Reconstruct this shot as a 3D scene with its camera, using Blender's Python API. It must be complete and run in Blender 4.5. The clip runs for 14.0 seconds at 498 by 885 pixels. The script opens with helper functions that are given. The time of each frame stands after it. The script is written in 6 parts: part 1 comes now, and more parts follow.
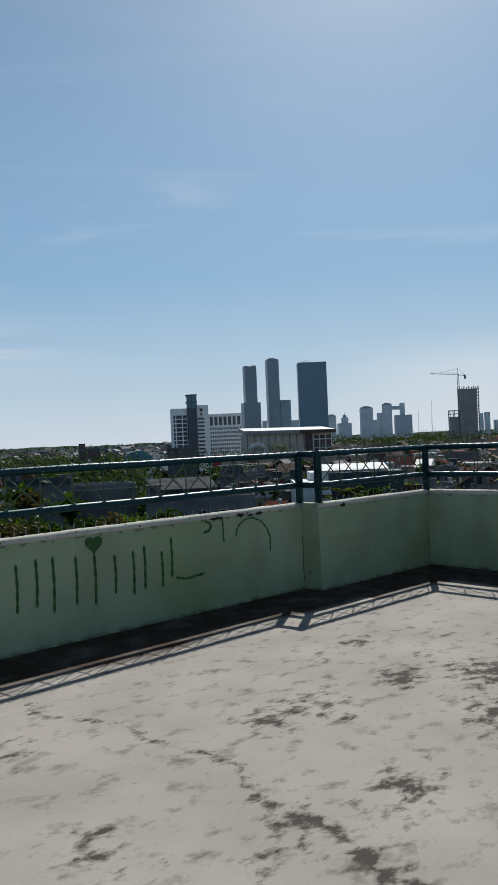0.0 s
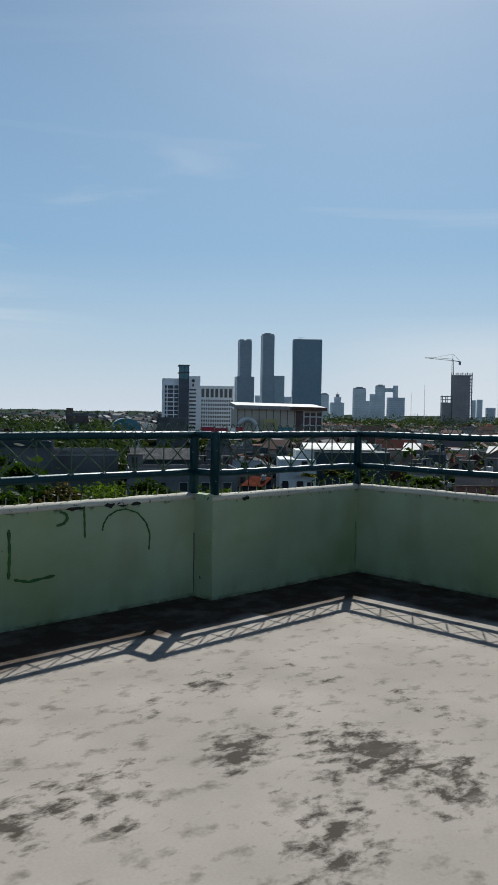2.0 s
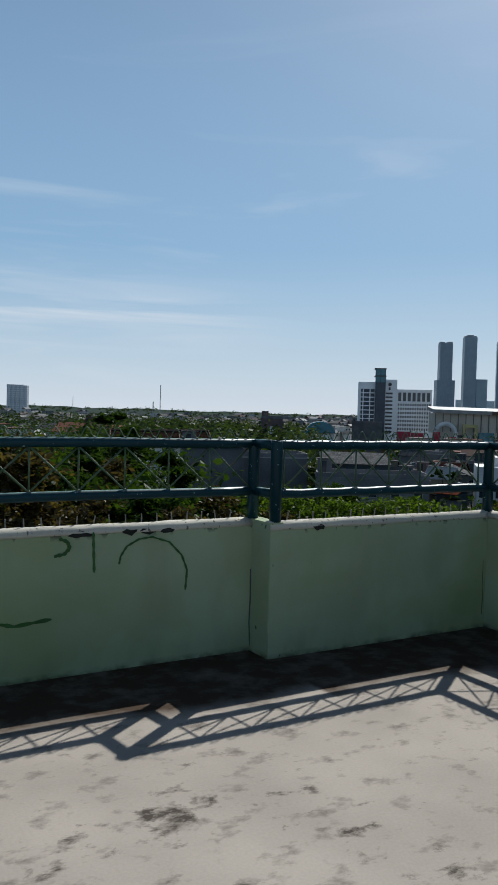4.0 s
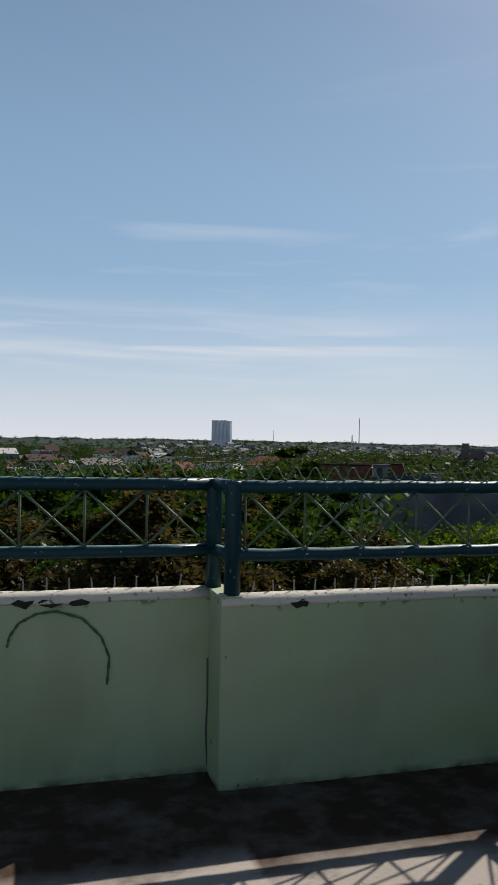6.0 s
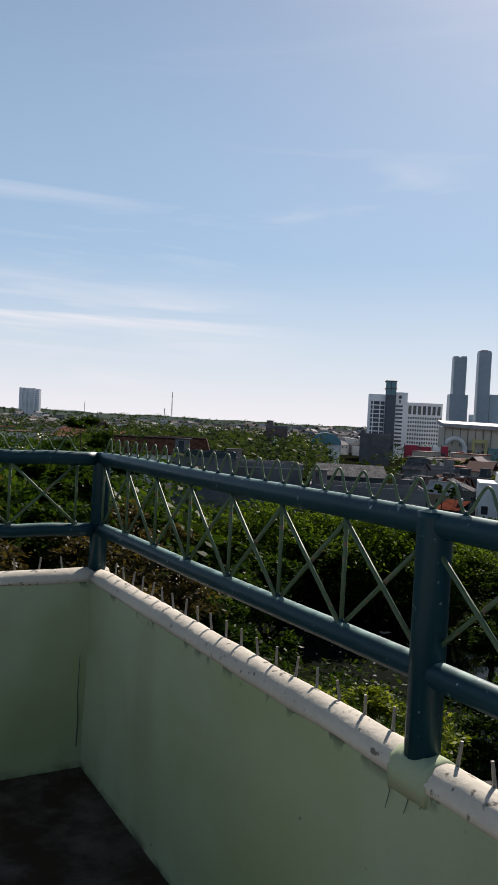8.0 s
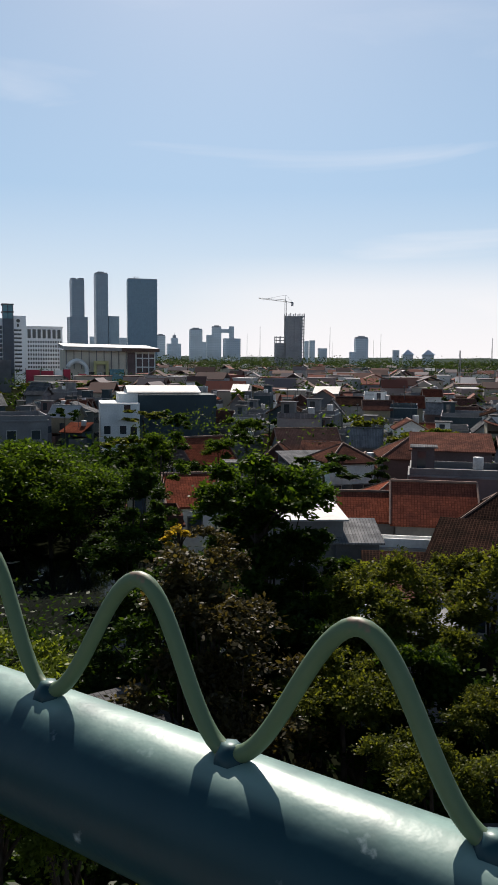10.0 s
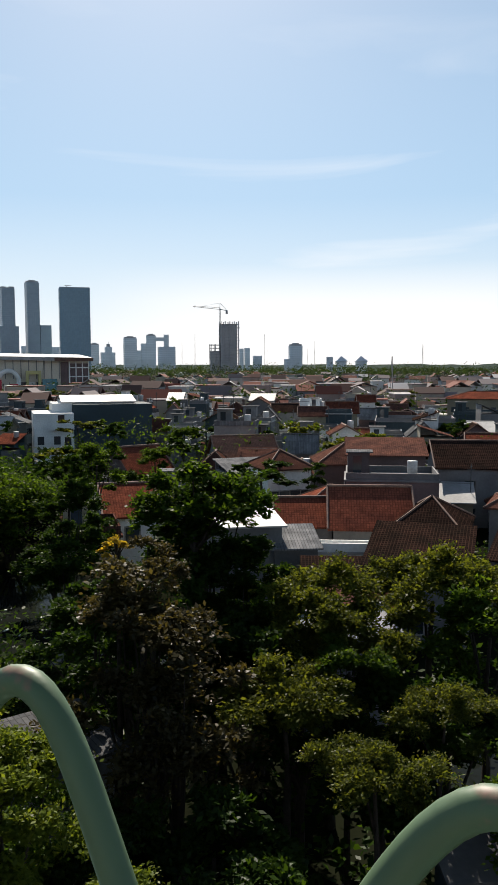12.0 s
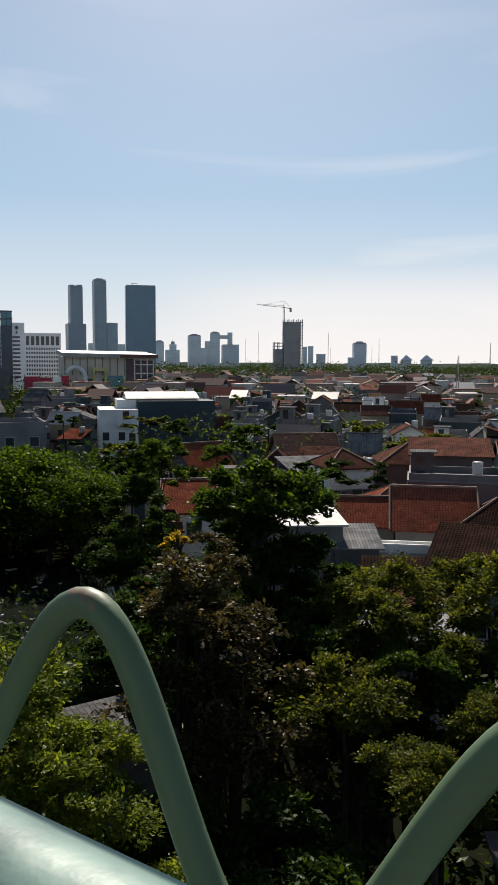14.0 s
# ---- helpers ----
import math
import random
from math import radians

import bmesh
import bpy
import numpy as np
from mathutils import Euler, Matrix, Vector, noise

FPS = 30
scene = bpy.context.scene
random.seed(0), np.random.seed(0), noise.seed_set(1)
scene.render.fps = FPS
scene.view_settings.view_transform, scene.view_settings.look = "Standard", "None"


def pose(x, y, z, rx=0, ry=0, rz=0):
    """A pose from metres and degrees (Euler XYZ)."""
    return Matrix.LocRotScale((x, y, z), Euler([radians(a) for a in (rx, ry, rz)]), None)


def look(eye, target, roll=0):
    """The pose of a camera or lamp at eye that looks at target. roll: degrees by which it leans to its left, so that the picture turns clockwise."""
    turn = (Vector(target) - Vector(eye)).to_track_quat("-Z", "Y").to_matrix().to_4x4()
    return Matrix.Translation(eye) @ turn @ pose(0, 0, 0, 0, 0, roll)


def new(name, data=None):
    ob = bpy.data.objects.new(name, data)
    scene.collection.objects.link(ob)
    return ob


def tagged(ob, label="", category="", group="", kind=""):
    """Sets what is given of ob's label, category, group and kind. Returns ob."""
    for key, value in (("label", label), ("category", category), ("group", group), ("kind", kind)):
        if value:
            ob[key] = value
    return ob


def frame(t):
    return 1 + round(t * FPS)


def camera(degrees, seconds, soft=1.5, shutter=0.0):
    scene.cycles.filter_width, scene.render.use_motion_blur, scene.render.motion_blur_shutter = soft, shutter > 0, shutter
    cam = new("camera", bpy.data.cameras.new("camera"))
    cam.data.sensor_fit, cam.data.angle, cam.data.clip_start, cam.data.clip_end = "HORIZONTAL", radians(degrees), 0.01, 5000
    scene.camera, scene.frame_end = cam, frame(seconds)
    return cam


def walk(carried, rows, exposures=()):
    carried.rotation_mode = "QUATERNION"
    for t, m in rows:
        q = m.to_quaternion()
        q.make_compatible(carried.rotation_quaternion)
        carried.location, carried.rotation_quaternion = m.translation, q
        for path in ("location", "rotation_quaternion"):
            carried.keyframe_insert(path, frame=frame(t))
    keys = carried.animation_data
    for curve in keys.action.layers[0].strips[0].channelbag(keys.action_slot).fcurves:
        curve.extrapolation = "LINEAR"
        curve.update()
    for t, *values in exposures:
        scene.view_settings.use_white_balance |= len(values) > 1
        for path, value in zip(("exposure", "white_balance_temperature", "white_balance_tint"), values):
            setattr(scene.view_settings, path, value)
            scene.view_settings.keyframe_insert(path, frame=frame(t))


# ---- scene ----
cam = camera(34.6, 14.0)
PATH = [
    (0, look((-8.198, -5.518, 1.581), (-6.819, -4.070, 1.577), -2.4)),
    (0.5, look((-7.789, -5.429, 1.599), (-6.318, -4.074, 1.614), -2.1)),
    (1, look((-7.337, -5.260, 1.613), (-5.834, -3.941, 1.630), -1.1)),
    (1.5, look((-6.913, -5.178, 1.590), (-5.419, -3.849, 1.572), 0.0)),
    (2, look((-6.519, -5.087, 1.596), (-5.125, -3.654, 1.527), 0.9)),
    (2.5, look((-6.105, -4.915, 1.603), (-4.771, -3.428, 1.508), 1.5)),
    (3, look((-5.650, -4.806, 1.615), (-4.403, -3.244, 1.518), 1.7)),
    (3.5, look((-5.203, -4.607, 1.603), (-4.075, -2.957, 1.519), 1.6)),
    (4, look((-4.753, -4.437, 1.612), (-3.748, -2.709, 1.542), 1.5)),
    (4.2, look((-4.572, -4.373, 1.635), (-3.622, -2.614, 1.569), 1.7)),
    (6.3, look((-2.638, -3.588, 1.615), (-2.141, -1.650, 1.617), 0.7)),
    (6.5, look((-2.469, -3.588, 1.612), (-1.994, -1.646, 1.604), 0.6)),
    (7, look((-2.061, -3.534, 1.620), (-1.565, -1.597, 1.568), 1.4)),
    (7.5, look((-1.629, -3.507, 1.636), (-0.880, -1.654, 1.580), 2.4)),
    (8, look((-1.175, -3.513, 1.615), (-0.197, -1.769, 1.567), 3.0)),
    (8.5, look((-0.808, -3.571, 1.611), (0.395, -1.975, 1.557), 2.6)),
    (9, look((-0.495, -3.629, 1.607), (0.916, -2.214, 1.521), 3.0)),
    (9.2, look((-0.414, -3.635, 1.606), (1.034, -2.260, 1.492), 2.1)),
    (11.3, look((-0.087, -3.519, 1.595), (1.750, -2.773, 1.332), 1.8)),
    (11.5, look((-0.090, -3.517, 1.586), (1.712, -2.682, 1.348), 1.0)),
    (12, look((-0.072, -3.502, 1.579), (1.658, -2.515, 1.389), -0.1)),
    (12.5, look((-0.072, -3.503, 1.580), (1.603, -2.422, 1.421), 0.0)),
    (13, look((-0.072, -3.489, 1.576), (1.552, -2.329, 1.446), 0.4)),
    (13.5, look((-0.074, -3.484, 1.572), (1.519, -2.283, 1.442), 0.6)),
    (14, look((-0.072, -3.501, 1.563), (1.575, -2.383, 1.368), 0.3)),
]
walk(cam, PATH, [(0, 0.25, 6050, 6), (4, 0.32, 6100, 7), (6.5, 0.48, 6800, 15), (7, 0.60, 7000, 17), (7.5, 0.68, 6980, 17), (9, 0.59, 6720, 16), (11.5, 0.90, 6950, 12), (12.5, 0.86, 6950, 12), (13, 0.67, 6980, 15), (14, 0.67, 7050, 14)])

# ---- sky and sun ----
SUN_AZ, SUN_EL = 54.5, 39.0
world = bpy.data.worlds.new("world")
scene.world = world
world.use_nodes = True
wn, wl = world.node_tree.nodes, world.node_tree.links
sky = wn.new("ShaderNodeTexSky")
sky.sky_type, sky.sun_disc = "NISHITA", False
sky.sun_elevation, sky.sun_rotation = radians(SUN_EL), radians(SUN_AZ)
sky.air_density, sky.dust_density, sky.ozone_density = 1.0, 0.6, 2.0
tc = wn.new("ShaderNodeTexCoord")
sep = wn.new("ShaderNodeSeparateXYZ")
wl.new(tc.outputs["Generated"], sep.inputs[0])
ramp = wn.new("ShaderNodeValToRGB")  # haze towards the horizon
ramp.color_ramp.elements[0].position, ramp.color_ramp.elements[0].color = 0.0, (0.97, 0.97, 0.97, 1)
ramp.color_ramp.elements[1].position, ramp.color_ramp.elements[1].color = 0.72, (0.03, 0.03, 0.03, 1)
e = ramp.color_ramp.elements.new(0.13)
e.color = (0.75, 0.75, 0.75, 1)
e = ramp.color_ramp.elements.new(0.42)
e.color = (0.42, 0.42, 0.42, 1)
wl.new(sep.outputs[2], ramp.inputs[0])
haze = wn.new("ShaderNodeMixRGB")
low = wn.new("ShaderNodeValToRGB")  # whiter just above the horizon
low.color_ramp.elements[0].position, low.color_ramp.elements[0].color = 0.0, (0.9, 0.95, 1.02, 1)
low.color_ramp.elements[1].position, low.color_ramp.elements[1].color = 0.2, (0.4, 0.65, 0.92, 1)
e = low.color_ramp.elements.new(0.07)
e.color = (0.7, 0.84, 0.98, 1)
wl.new(sep.outputs[2], low.inputs[0])
gain = wn.new("ShaderNodeVectorMath")
gain.operation = "SCALE"
gain.inputs["Scale"].default_value = 11.8
wl.new(low.outputs[0], gain.inputs[0])
wl.new(gain.outputs[0], haze.inputs[2])
wl.new(ramp.outputs[0], haze.inputs[0])
wl.new(sky.outputs[0], haze.inputs[1])
# thin cirrus streaks, stretched level
cmap = wn.new("ShaderNodeMapping")
cmap.inputs["Scale"].default_value = (1.3, 1.3, 9.0)
wl.new(tc.outputs["Generated"], cmap.inputs[0])
cn = wn.new("ShaderNodeTexNoise")
cn.inputs["Scale"].default_value, cn.inputs["Detail"].default_value, cn.inputs["Distortion"].default_value = 1.7, 7, 0.6
wl.new(cmap.outputs[0], cn.inputs["Vector"])
cr = wn.new("ShaderNodeValToRGB")
cr.color_ramp.elements[0].position, cr.color_ramp.elements[1].position = 0.54, 0.82
wl.new(cn.outputs[0], cr.inputs[0])
band = wn.new("ShaderNodeValToRGB")  # the streaks lie low in the sky
for i, (p, v) in enumerate(((0.0, 0.25), (0.09, 0.8))):
    band.color_ramp.elements[i].position, band.color_ramp.elements[i].color = p, (v, v, v, 1)
e = band.color_ramp.elements.new(0.45)
e.color = (0.05, 0.05, 0.05, 1)
wl.new(sep.outputs[2], band.inputs[0])
cf = wn.new("ShaderNodeMath")
cf.operation = "MULTIPLY"
cf.use_clamp = True
wl.new(cr.outputs[0], cf.inputs[0])
wl.new(band.outputs[0], cf.inputs[1])
cloud = wn.new("ShaderNodeMixRGB")
cloud.inputs[2].default_value = (11.2, 11.6, 12.2, 1)
# one long soft bank a little above the horizon
bmap, bnoise, bramp, bband = wn.new("ShaderNodeMapping"), wn.new("ShaderNodeTexNoise"), wn.new("ShaderNodeValToRGB"), wn.new("ShaderNodeValToRGB")
bmap.inputs["Scale"].default_value, bmap.inputs["Location"].default_value = (1.5, 1.5, 26.0), (0.3, 0.2, 0.0)
wl.new(tc.outputs["Generated"], bmap.inputs[0])
wl.new(bmap.outputs[0], bnoise.inputs["Vector"])
bnoise.inputs["Scale"].default_value, bnoise.inputs["Detail"].default_value = 1.6, 6
bnoise.inputs["Distortion"].default_value = 0.8
bramp.color_ramp.elements[0].position, bramp.color_ramp.elements[1].position = 0.47, 0.7
wl.new(bnoise.outputs[0], bramp.inputs[0])
for i, (p, v) in enumerate(((0.068, 0.0), (0.118, 0.95))):
    bband.color_ramp.elements[i].position, bband.color_ramp.elements[i].color = p, (v, v, v, 1)
e = bband.color_ramp.elements.new(0.175)
e.color = (0, 0, 0, 1)
wl.new(sep.outputs[2], bband.inputs[0])
bmul, both = wn.new("ShaderNodeMath"), wn.new("ShaderNodeMath")
bmul.operation, both.operation = "MULTIPLY", "MAXIMUM"
north = wn.new("ShaderNodeMapRange")
north.interpolation_type = "SMOOTHSTEP"
north.inputs[1].default_value, north.inputs[2].default_value = 0.8, 0.97
wl.new(sep.outputs[1], north.inputs[0])
bm2 = wn.new("ShaderNodeMath")
bm2.operation = "MULTIPLY"
wl.new(bramp.outputs[0], bm2.inputs[0])
wl.new(north.outputs[0], bm2.inputs[1])
wl.new(bm2.outputs[0], bmul.inputs[0])
wl.new(bband.outputs[0], bmul.inputs[1])
wl.new(bmul.outputs[0], both.inputs[0])
wl.new(cf.outputs[0], both.inputs[1])
wl.new(both.outputs[0], cloud.inputs[0])
wl.new(haze.outputs[0], cloud.inputs[1])
glow_dot, glow_map, glow_band, glow_mul, glow = wn.new("ShaderNodeVectorMath"), wn.new("ShaderNodeMapRange"), wn.new("ShaderNodeValToRGB"), wn.new("ShaderNodeMath"), wn.new("ShaderNodeMixRGB")
glow_dot.operation, glow_mul.operation, glow_map.interpolation_type = "DOT_PRODUCT", "MULTIPLY", "SMOOTHSTEP"
glow_dot.inputs[1].default_value = (math.sin(radians(68)), math.cos(radians(68)), 0)
wl.new(tc.outputs["Generated"], glow_dot.inputs[0])
glow_map.inputs[1].default_value, glow_map.inputs[2].default_value = 0.93, 0.995
wl.new(glow_dot.outputs["Value"], glow_map.inputs[0])
for i, (p, v) in enumerate(((0.0, 0.55), (0.08, 0.5))):
    glow_band.color_ramp.elements[i].position, glow_band.color_ramp.elements[i].color = p, (v, v, v, 1)
e = glow_band.color_ramp.elements.new(0.125)
e.color = (0, 0, 0, 1)
wl.new(sep.outputs[2], glow_band.inputs[0])
wl.new(glow_map.outputs[0], glow_mul.inputs[0])
wl.new(glow_band.outputs[0], glow_mul.inputs[1])
wl.new(glow_mul.outputs[0], glow.inputs[0])
wl.new(cloud.outputs[0], glow.inputs[1])
glow.inputs[2].default_value = (12.3, 12.3, 12.5, 1)
wl.new(glow.outputs[0], wn["Background"].inputs[0])
wn["Background"].inputs[1].default_value = 0.05

sun = new("sun", bpy.data.lights.new("sun", "SUN"))
sun.data.energy, sun.data.angle, sun.data.color = 5.0, radians(0.5), (1.0, 0.95, 0.87)
a, el = radians(SUN_AZ), radians(SUN_EL)
sun.matrix_basis = look((0, 0, 0), (-math.sin(a) * math.cos(el), -math.cos(a) * math.cos(el), -math.sin(el)))


# ---- materials ----
def material(name, colour, second=None, rough=0.85, scale=2.0, fine=30.0, bump=0.2, metal=0.0, spec=0.3, vary=0.0, grain=0.5):
    """A surface with two scales of variation, bump and, with vary, a shade for each object."""
    m = bpy.data.materials.new(name)
    m.use_nodes = True
    n, l = m.node_tree.nodes, m.node_tree.links
    p = n["Principled BSDF"]
    p.inputs["Roughness"].default_value, p.inputs["Metallic"].default_value = rough, metal
    p.inputs["Specular IOR Level"].default_value = spec
    t = n.new("ShaderNodeTexCoord")
    big, small = n.new("ShaderNodeTexNoise"), n.new("ShaderNodeTexNoise")
    big.inputs["Scale"].default_value, big.inputs["Detail"].default_value = scale, 6
    small.inputs["Scale"].default_value, small.inputs["Detail"].default_value = fine, 4
    for x in (big, small):
        l.new(t.outputs["Object"], x.inputs["Vector"])
    r = n.new("ShaderNodeValToRGB")
    r.color_ramp.elements[0].position, r.color_ramp.elements[1].position = 0.35, 0.65
    second = second or tuple(c * 0.75 for c in colour)
    r.color_ramp.elements[0].color, r.color_ramp.elements[1].color = (*second, 1), (*colour, 1)
    l.new(big.outputs[0], r.inputs[0])
    h = n.new("ShaderNodeHueSaturation")
    l.new(r.outputs[0], h.inputs["Color"])
    mul = n.new("ShaderNodeMath")
    mul.operation = "MULTIPLY_ADD"
    l.new(small.outputs[0], mul.inputs[0])
    mul.inputs[1].default_value, mul.inputs[2].default_value = grain, 1 - grain / 2
    last = mul
    if vary:
        o = n.new("ShaderNodeObjectInfo")
        v = n.new("ShaderNodeMath")
        v.operation = "MULTIPLY_ADD"
        l.new(o.outputs["Random"], v.inputs[0])
        v.inputs[1].default_value, v.inputs[2].default_value = 2 * vary, 1 - vary
        last = n.new("ShaderNodeMath")
        last.operation = "MULTIPLY"
        l.new(v.outputs[0], last.inputs[0])
        l.new(mul.outputs[0], last.inputs[1])
    l.new(last.outputs[0], h.inputs["Value"])
    l.new(h.outputs[0], p.inputs["Base Color"])
    if bump:
        b = n.new("ShaderNodeBump")
        b.inputs["Strength"].default_value, b.inputs["Distance"].default_value = bump, 0.02
        l.new(small.outputs[0], b.inputs["Height"])
        l.new(b.outputs[0], p.inputs["Normal"])
    return m


def leaf_material(name, colour, light, share=0.45, gloss=0.006):
    m = bpy.data.materials.new(name)
    m.use_nodes = True
    n, l = m.node_tree.nodes, m.node_tree.links
    n.remove(n["Principled BSDF"])
    g, t = n.new("ShaderNodeNewGeometry"), n.new("ShaderNodeTexCoord")
    big = n.new("ShaderNodeTexNoise")
    big.inputs["Scale"].default_value = 0.55
    l.new(t.outputs["Object"], big.inputs["Vector"])
    mixf = n.new("ShaderNodeMath")
    mixf.operation = "MULTIPLY_ADD"
    l.new(g.outputs["Random Per Island"], mixf.inputs[0])
    mixf.inputs[1].default_value = 0.6
    sub = n.new("ShaderNodeMath")
    sub.operation = "MULTIPLY_ADD"
    l.new(big.outputs[0], sub.inputs[0])
    sub.inputs[1].default_value, sub.inputs[2].default_value = 1.6, -0.65
    l.new(sub.outputs[0], mixf.inputs[2])
    c = n.new("ShaderNodeMixRGB")
    c.use_clamp = True
    c.inputs[1].default_value, c.inputs[2].default_value = (*colour, 1), (*light, 1)
    l.new(mixf.outputs[0], c.inputs[0])
    d, tr, gl = n.new("ShaderNodeBsdfDiffuse"), n.new("ShaderNodeBsdfTranslucent"), n.new("ShaderNodeBsdfGlossy")
    gl.inputs["Roughness"].default_value = 0.38
    l.new(c.outputs[0], d.inputs[0])
    tint = n.new("ShaderNodeMixRGB")  # light through a leaf is brighter and yellower than light off it
    tint.blend_type, tint.inputs[0].default_value, tint.inputs[2].default_value = "MULTIPLY", 1.0, (2.6, 2.3, 1.0, 1)
    l.new(c.outputs[0], tint.inputs[1])
    l.new(tint.outputs[0], tr.inputs[0])
    a, b = n.new("ShaderNodeMixShader"), n.new("ShaderNodeMixShader")
    a.inputs[0].default_value, b.inputs[0].default_value = share, gloss
    l.new(d.outputs[0], a.inputs[1])
    l.new(tr.outputs[0], a.inputs[2])
    l.new(a.outputs[0], b.inputs[1])
    l.new(gl.outputs[0], b.inputs[2])
    l.new(b.outputs[0], n["Material Output"].inputs[0])
    return m


def tile_material(name, colour, second, course=0.27, joint=(0.5, 0.5, 0.5), width=0.02):
    """Clay tiles: courses up the slope, rolls along the eave, from the metric UV."""
    m = material(name, colour, second, rough=0.9, scale=0.8, fine=8, bump=0, vary=0.3, spec=0.0)
    n, l = m.node_tree.nodes, m.node_tree.links
    p = n["Principled BSDF"]
    uv = n.new("ShaderNodeTexCoord")
    br = n.new("ShaderNodeTexBrick")
    br.inputs["Scale"].default_value = 1.0
    br.inputs["Brick Width"].default_value, br.inputs["Row Height"].default_value = 0.22, course
    br.inputs["Mortar Size"].default_value, br.inputs["Bias"].default_value = width, 0.0
    br.inputs["Color1"].default_value, br.inputs["Color2"].default_value = (1, 1, 1, 1), (0.66, 0.68, 0.7, 1)
    br.inputs["Mortar"].default_value = (*joint, 1)
    br.offset = 0.0
    l.new(uv.outputs["UV"], br.inputs["Vector"])
    mx = n.new("ShaderNodeMixRGB")
    mx.blend_type, mx.inputs[0].default_value = "MULTIPLY", 1.0
    l.new(p.inputs["Base Color"].links[0].from_socket, mx.inputs[1])
    l.new(br.outputs[0], mx.inputs[2])
    l.new(mx.outputs[0], p.inputs["Base Color"])
    b = n.new("ShaderNodeBump")
    b.inputs["Strength"].default_value, b.inputs["Distance"].default_value = 0.7, 0.05
    l.new(br.outputs[0], b.inputs["Height"])
    l.new(b.outputs[0], p.inputs["Normal"])
    return m


def grid_material(name, wall, glass, bay, storey, joint, rough=0.25):
    """A far tower's curtain wall: glass in a grid of spandrels, from the metric UV."""
    m = material(name, wall, None, rough=0.6, scale=0.05, fine=0.6, bump=0)
    n, l = m.node_tree.nodes, m.node_tree.links
    p = n["Principled BSDF"]
    uv = n.new("ShaderNodeTexCoord")
    br = n.new("ShaderNodeTexBrick")
    br.offset = 0.0
    br.inputs["Scale"].default_value = 1.0
    br.inputs["Brick Width"].default_value, br.inputs["Row Height"].default_value = bay, storey
    br.inputs["Mortar Size"].default_value, br.inputs["Mortar Smooth"].default_value = joint, 0.1
    l.new(uv.outputs["UV"], br.inputs["Vector"])
    br.inputs["Color1"].default_value, br.inputs["Color2"].default_value = (*glass, 1), (*[c * 0.88 for c in glass], 1)
    mx = n.new("ShaderNodeMixRGB")
    l.new(br.outputs["Fac"], mx.inputs[0])
    l.new(br.outputs[0], mx.inputs[1])
    l.new(p.inputs["Base Color"].links[0].from_socket, mx.inputs[2])
    l.new(mx.outputs[0], p.inputs["Base Color"])
    r = n.new("ShaderNodeMath")
    r.operation = "MULTIPLY_ADD"
    l.new(br.outputs["Fac"], r.inputs[0])
    r.inputs[1].default_value, r.inputs[2].default_value = 0.6 - rough, rough
    l.new(r.outputs[0], p.inputs["Roughness"])
    return m


def chipped_paint(name, colour, under, chips=0.62, rough=0.55, scale=9.0, spec=0.22, bump=0.06):
    """Worn paint over a darker ground."""
    m = material(name, colour, tuple(c * 0.8 for c in colour), rough=rough, scale=1.3, fine=45, bump=bump, spec=spec, grain=0.25)
    n, l = m.node_tree.nodes, m.node_tree.links
    p = n["Principled BSDF"]
    t, ns, r, mx = n.new("ShaderNodeTexCoord"), n.new("ShaderNodeTexNoise"), n.new("ShaderNodeValToRGB"), n.new("ShaderNodeMixRGB")
    l.new(t.outputs["Object"], ns.inputs["Vector"])
    ns.inputs["Scale"].default_value, ns.inputs["Detail"].default_value = scale, 8
    r.color_ramp.elements[0].position, r.color_ramp.elements[1].position = chips, chips + 0.05
    l.new(ns.outputs[0], r.inputs[0])
    l.new(r.outputs[0], mx.inputs[0])
    l.new(p.inputs["Base Color"].links[0].from_socket, mx.inputs[1])
    mx.inputs[2].default_value = (*under, 1)
    l.new(mx.outputs[0], p.inputs["Base Color"])
    return m


M_RAIL = chipped_paint("teal_rail_paint", (0.005, 0.034, 0.046), (0.22, 0.28, 0.3), 0.67, 0.4, 38.0, 0.2, 0.05)


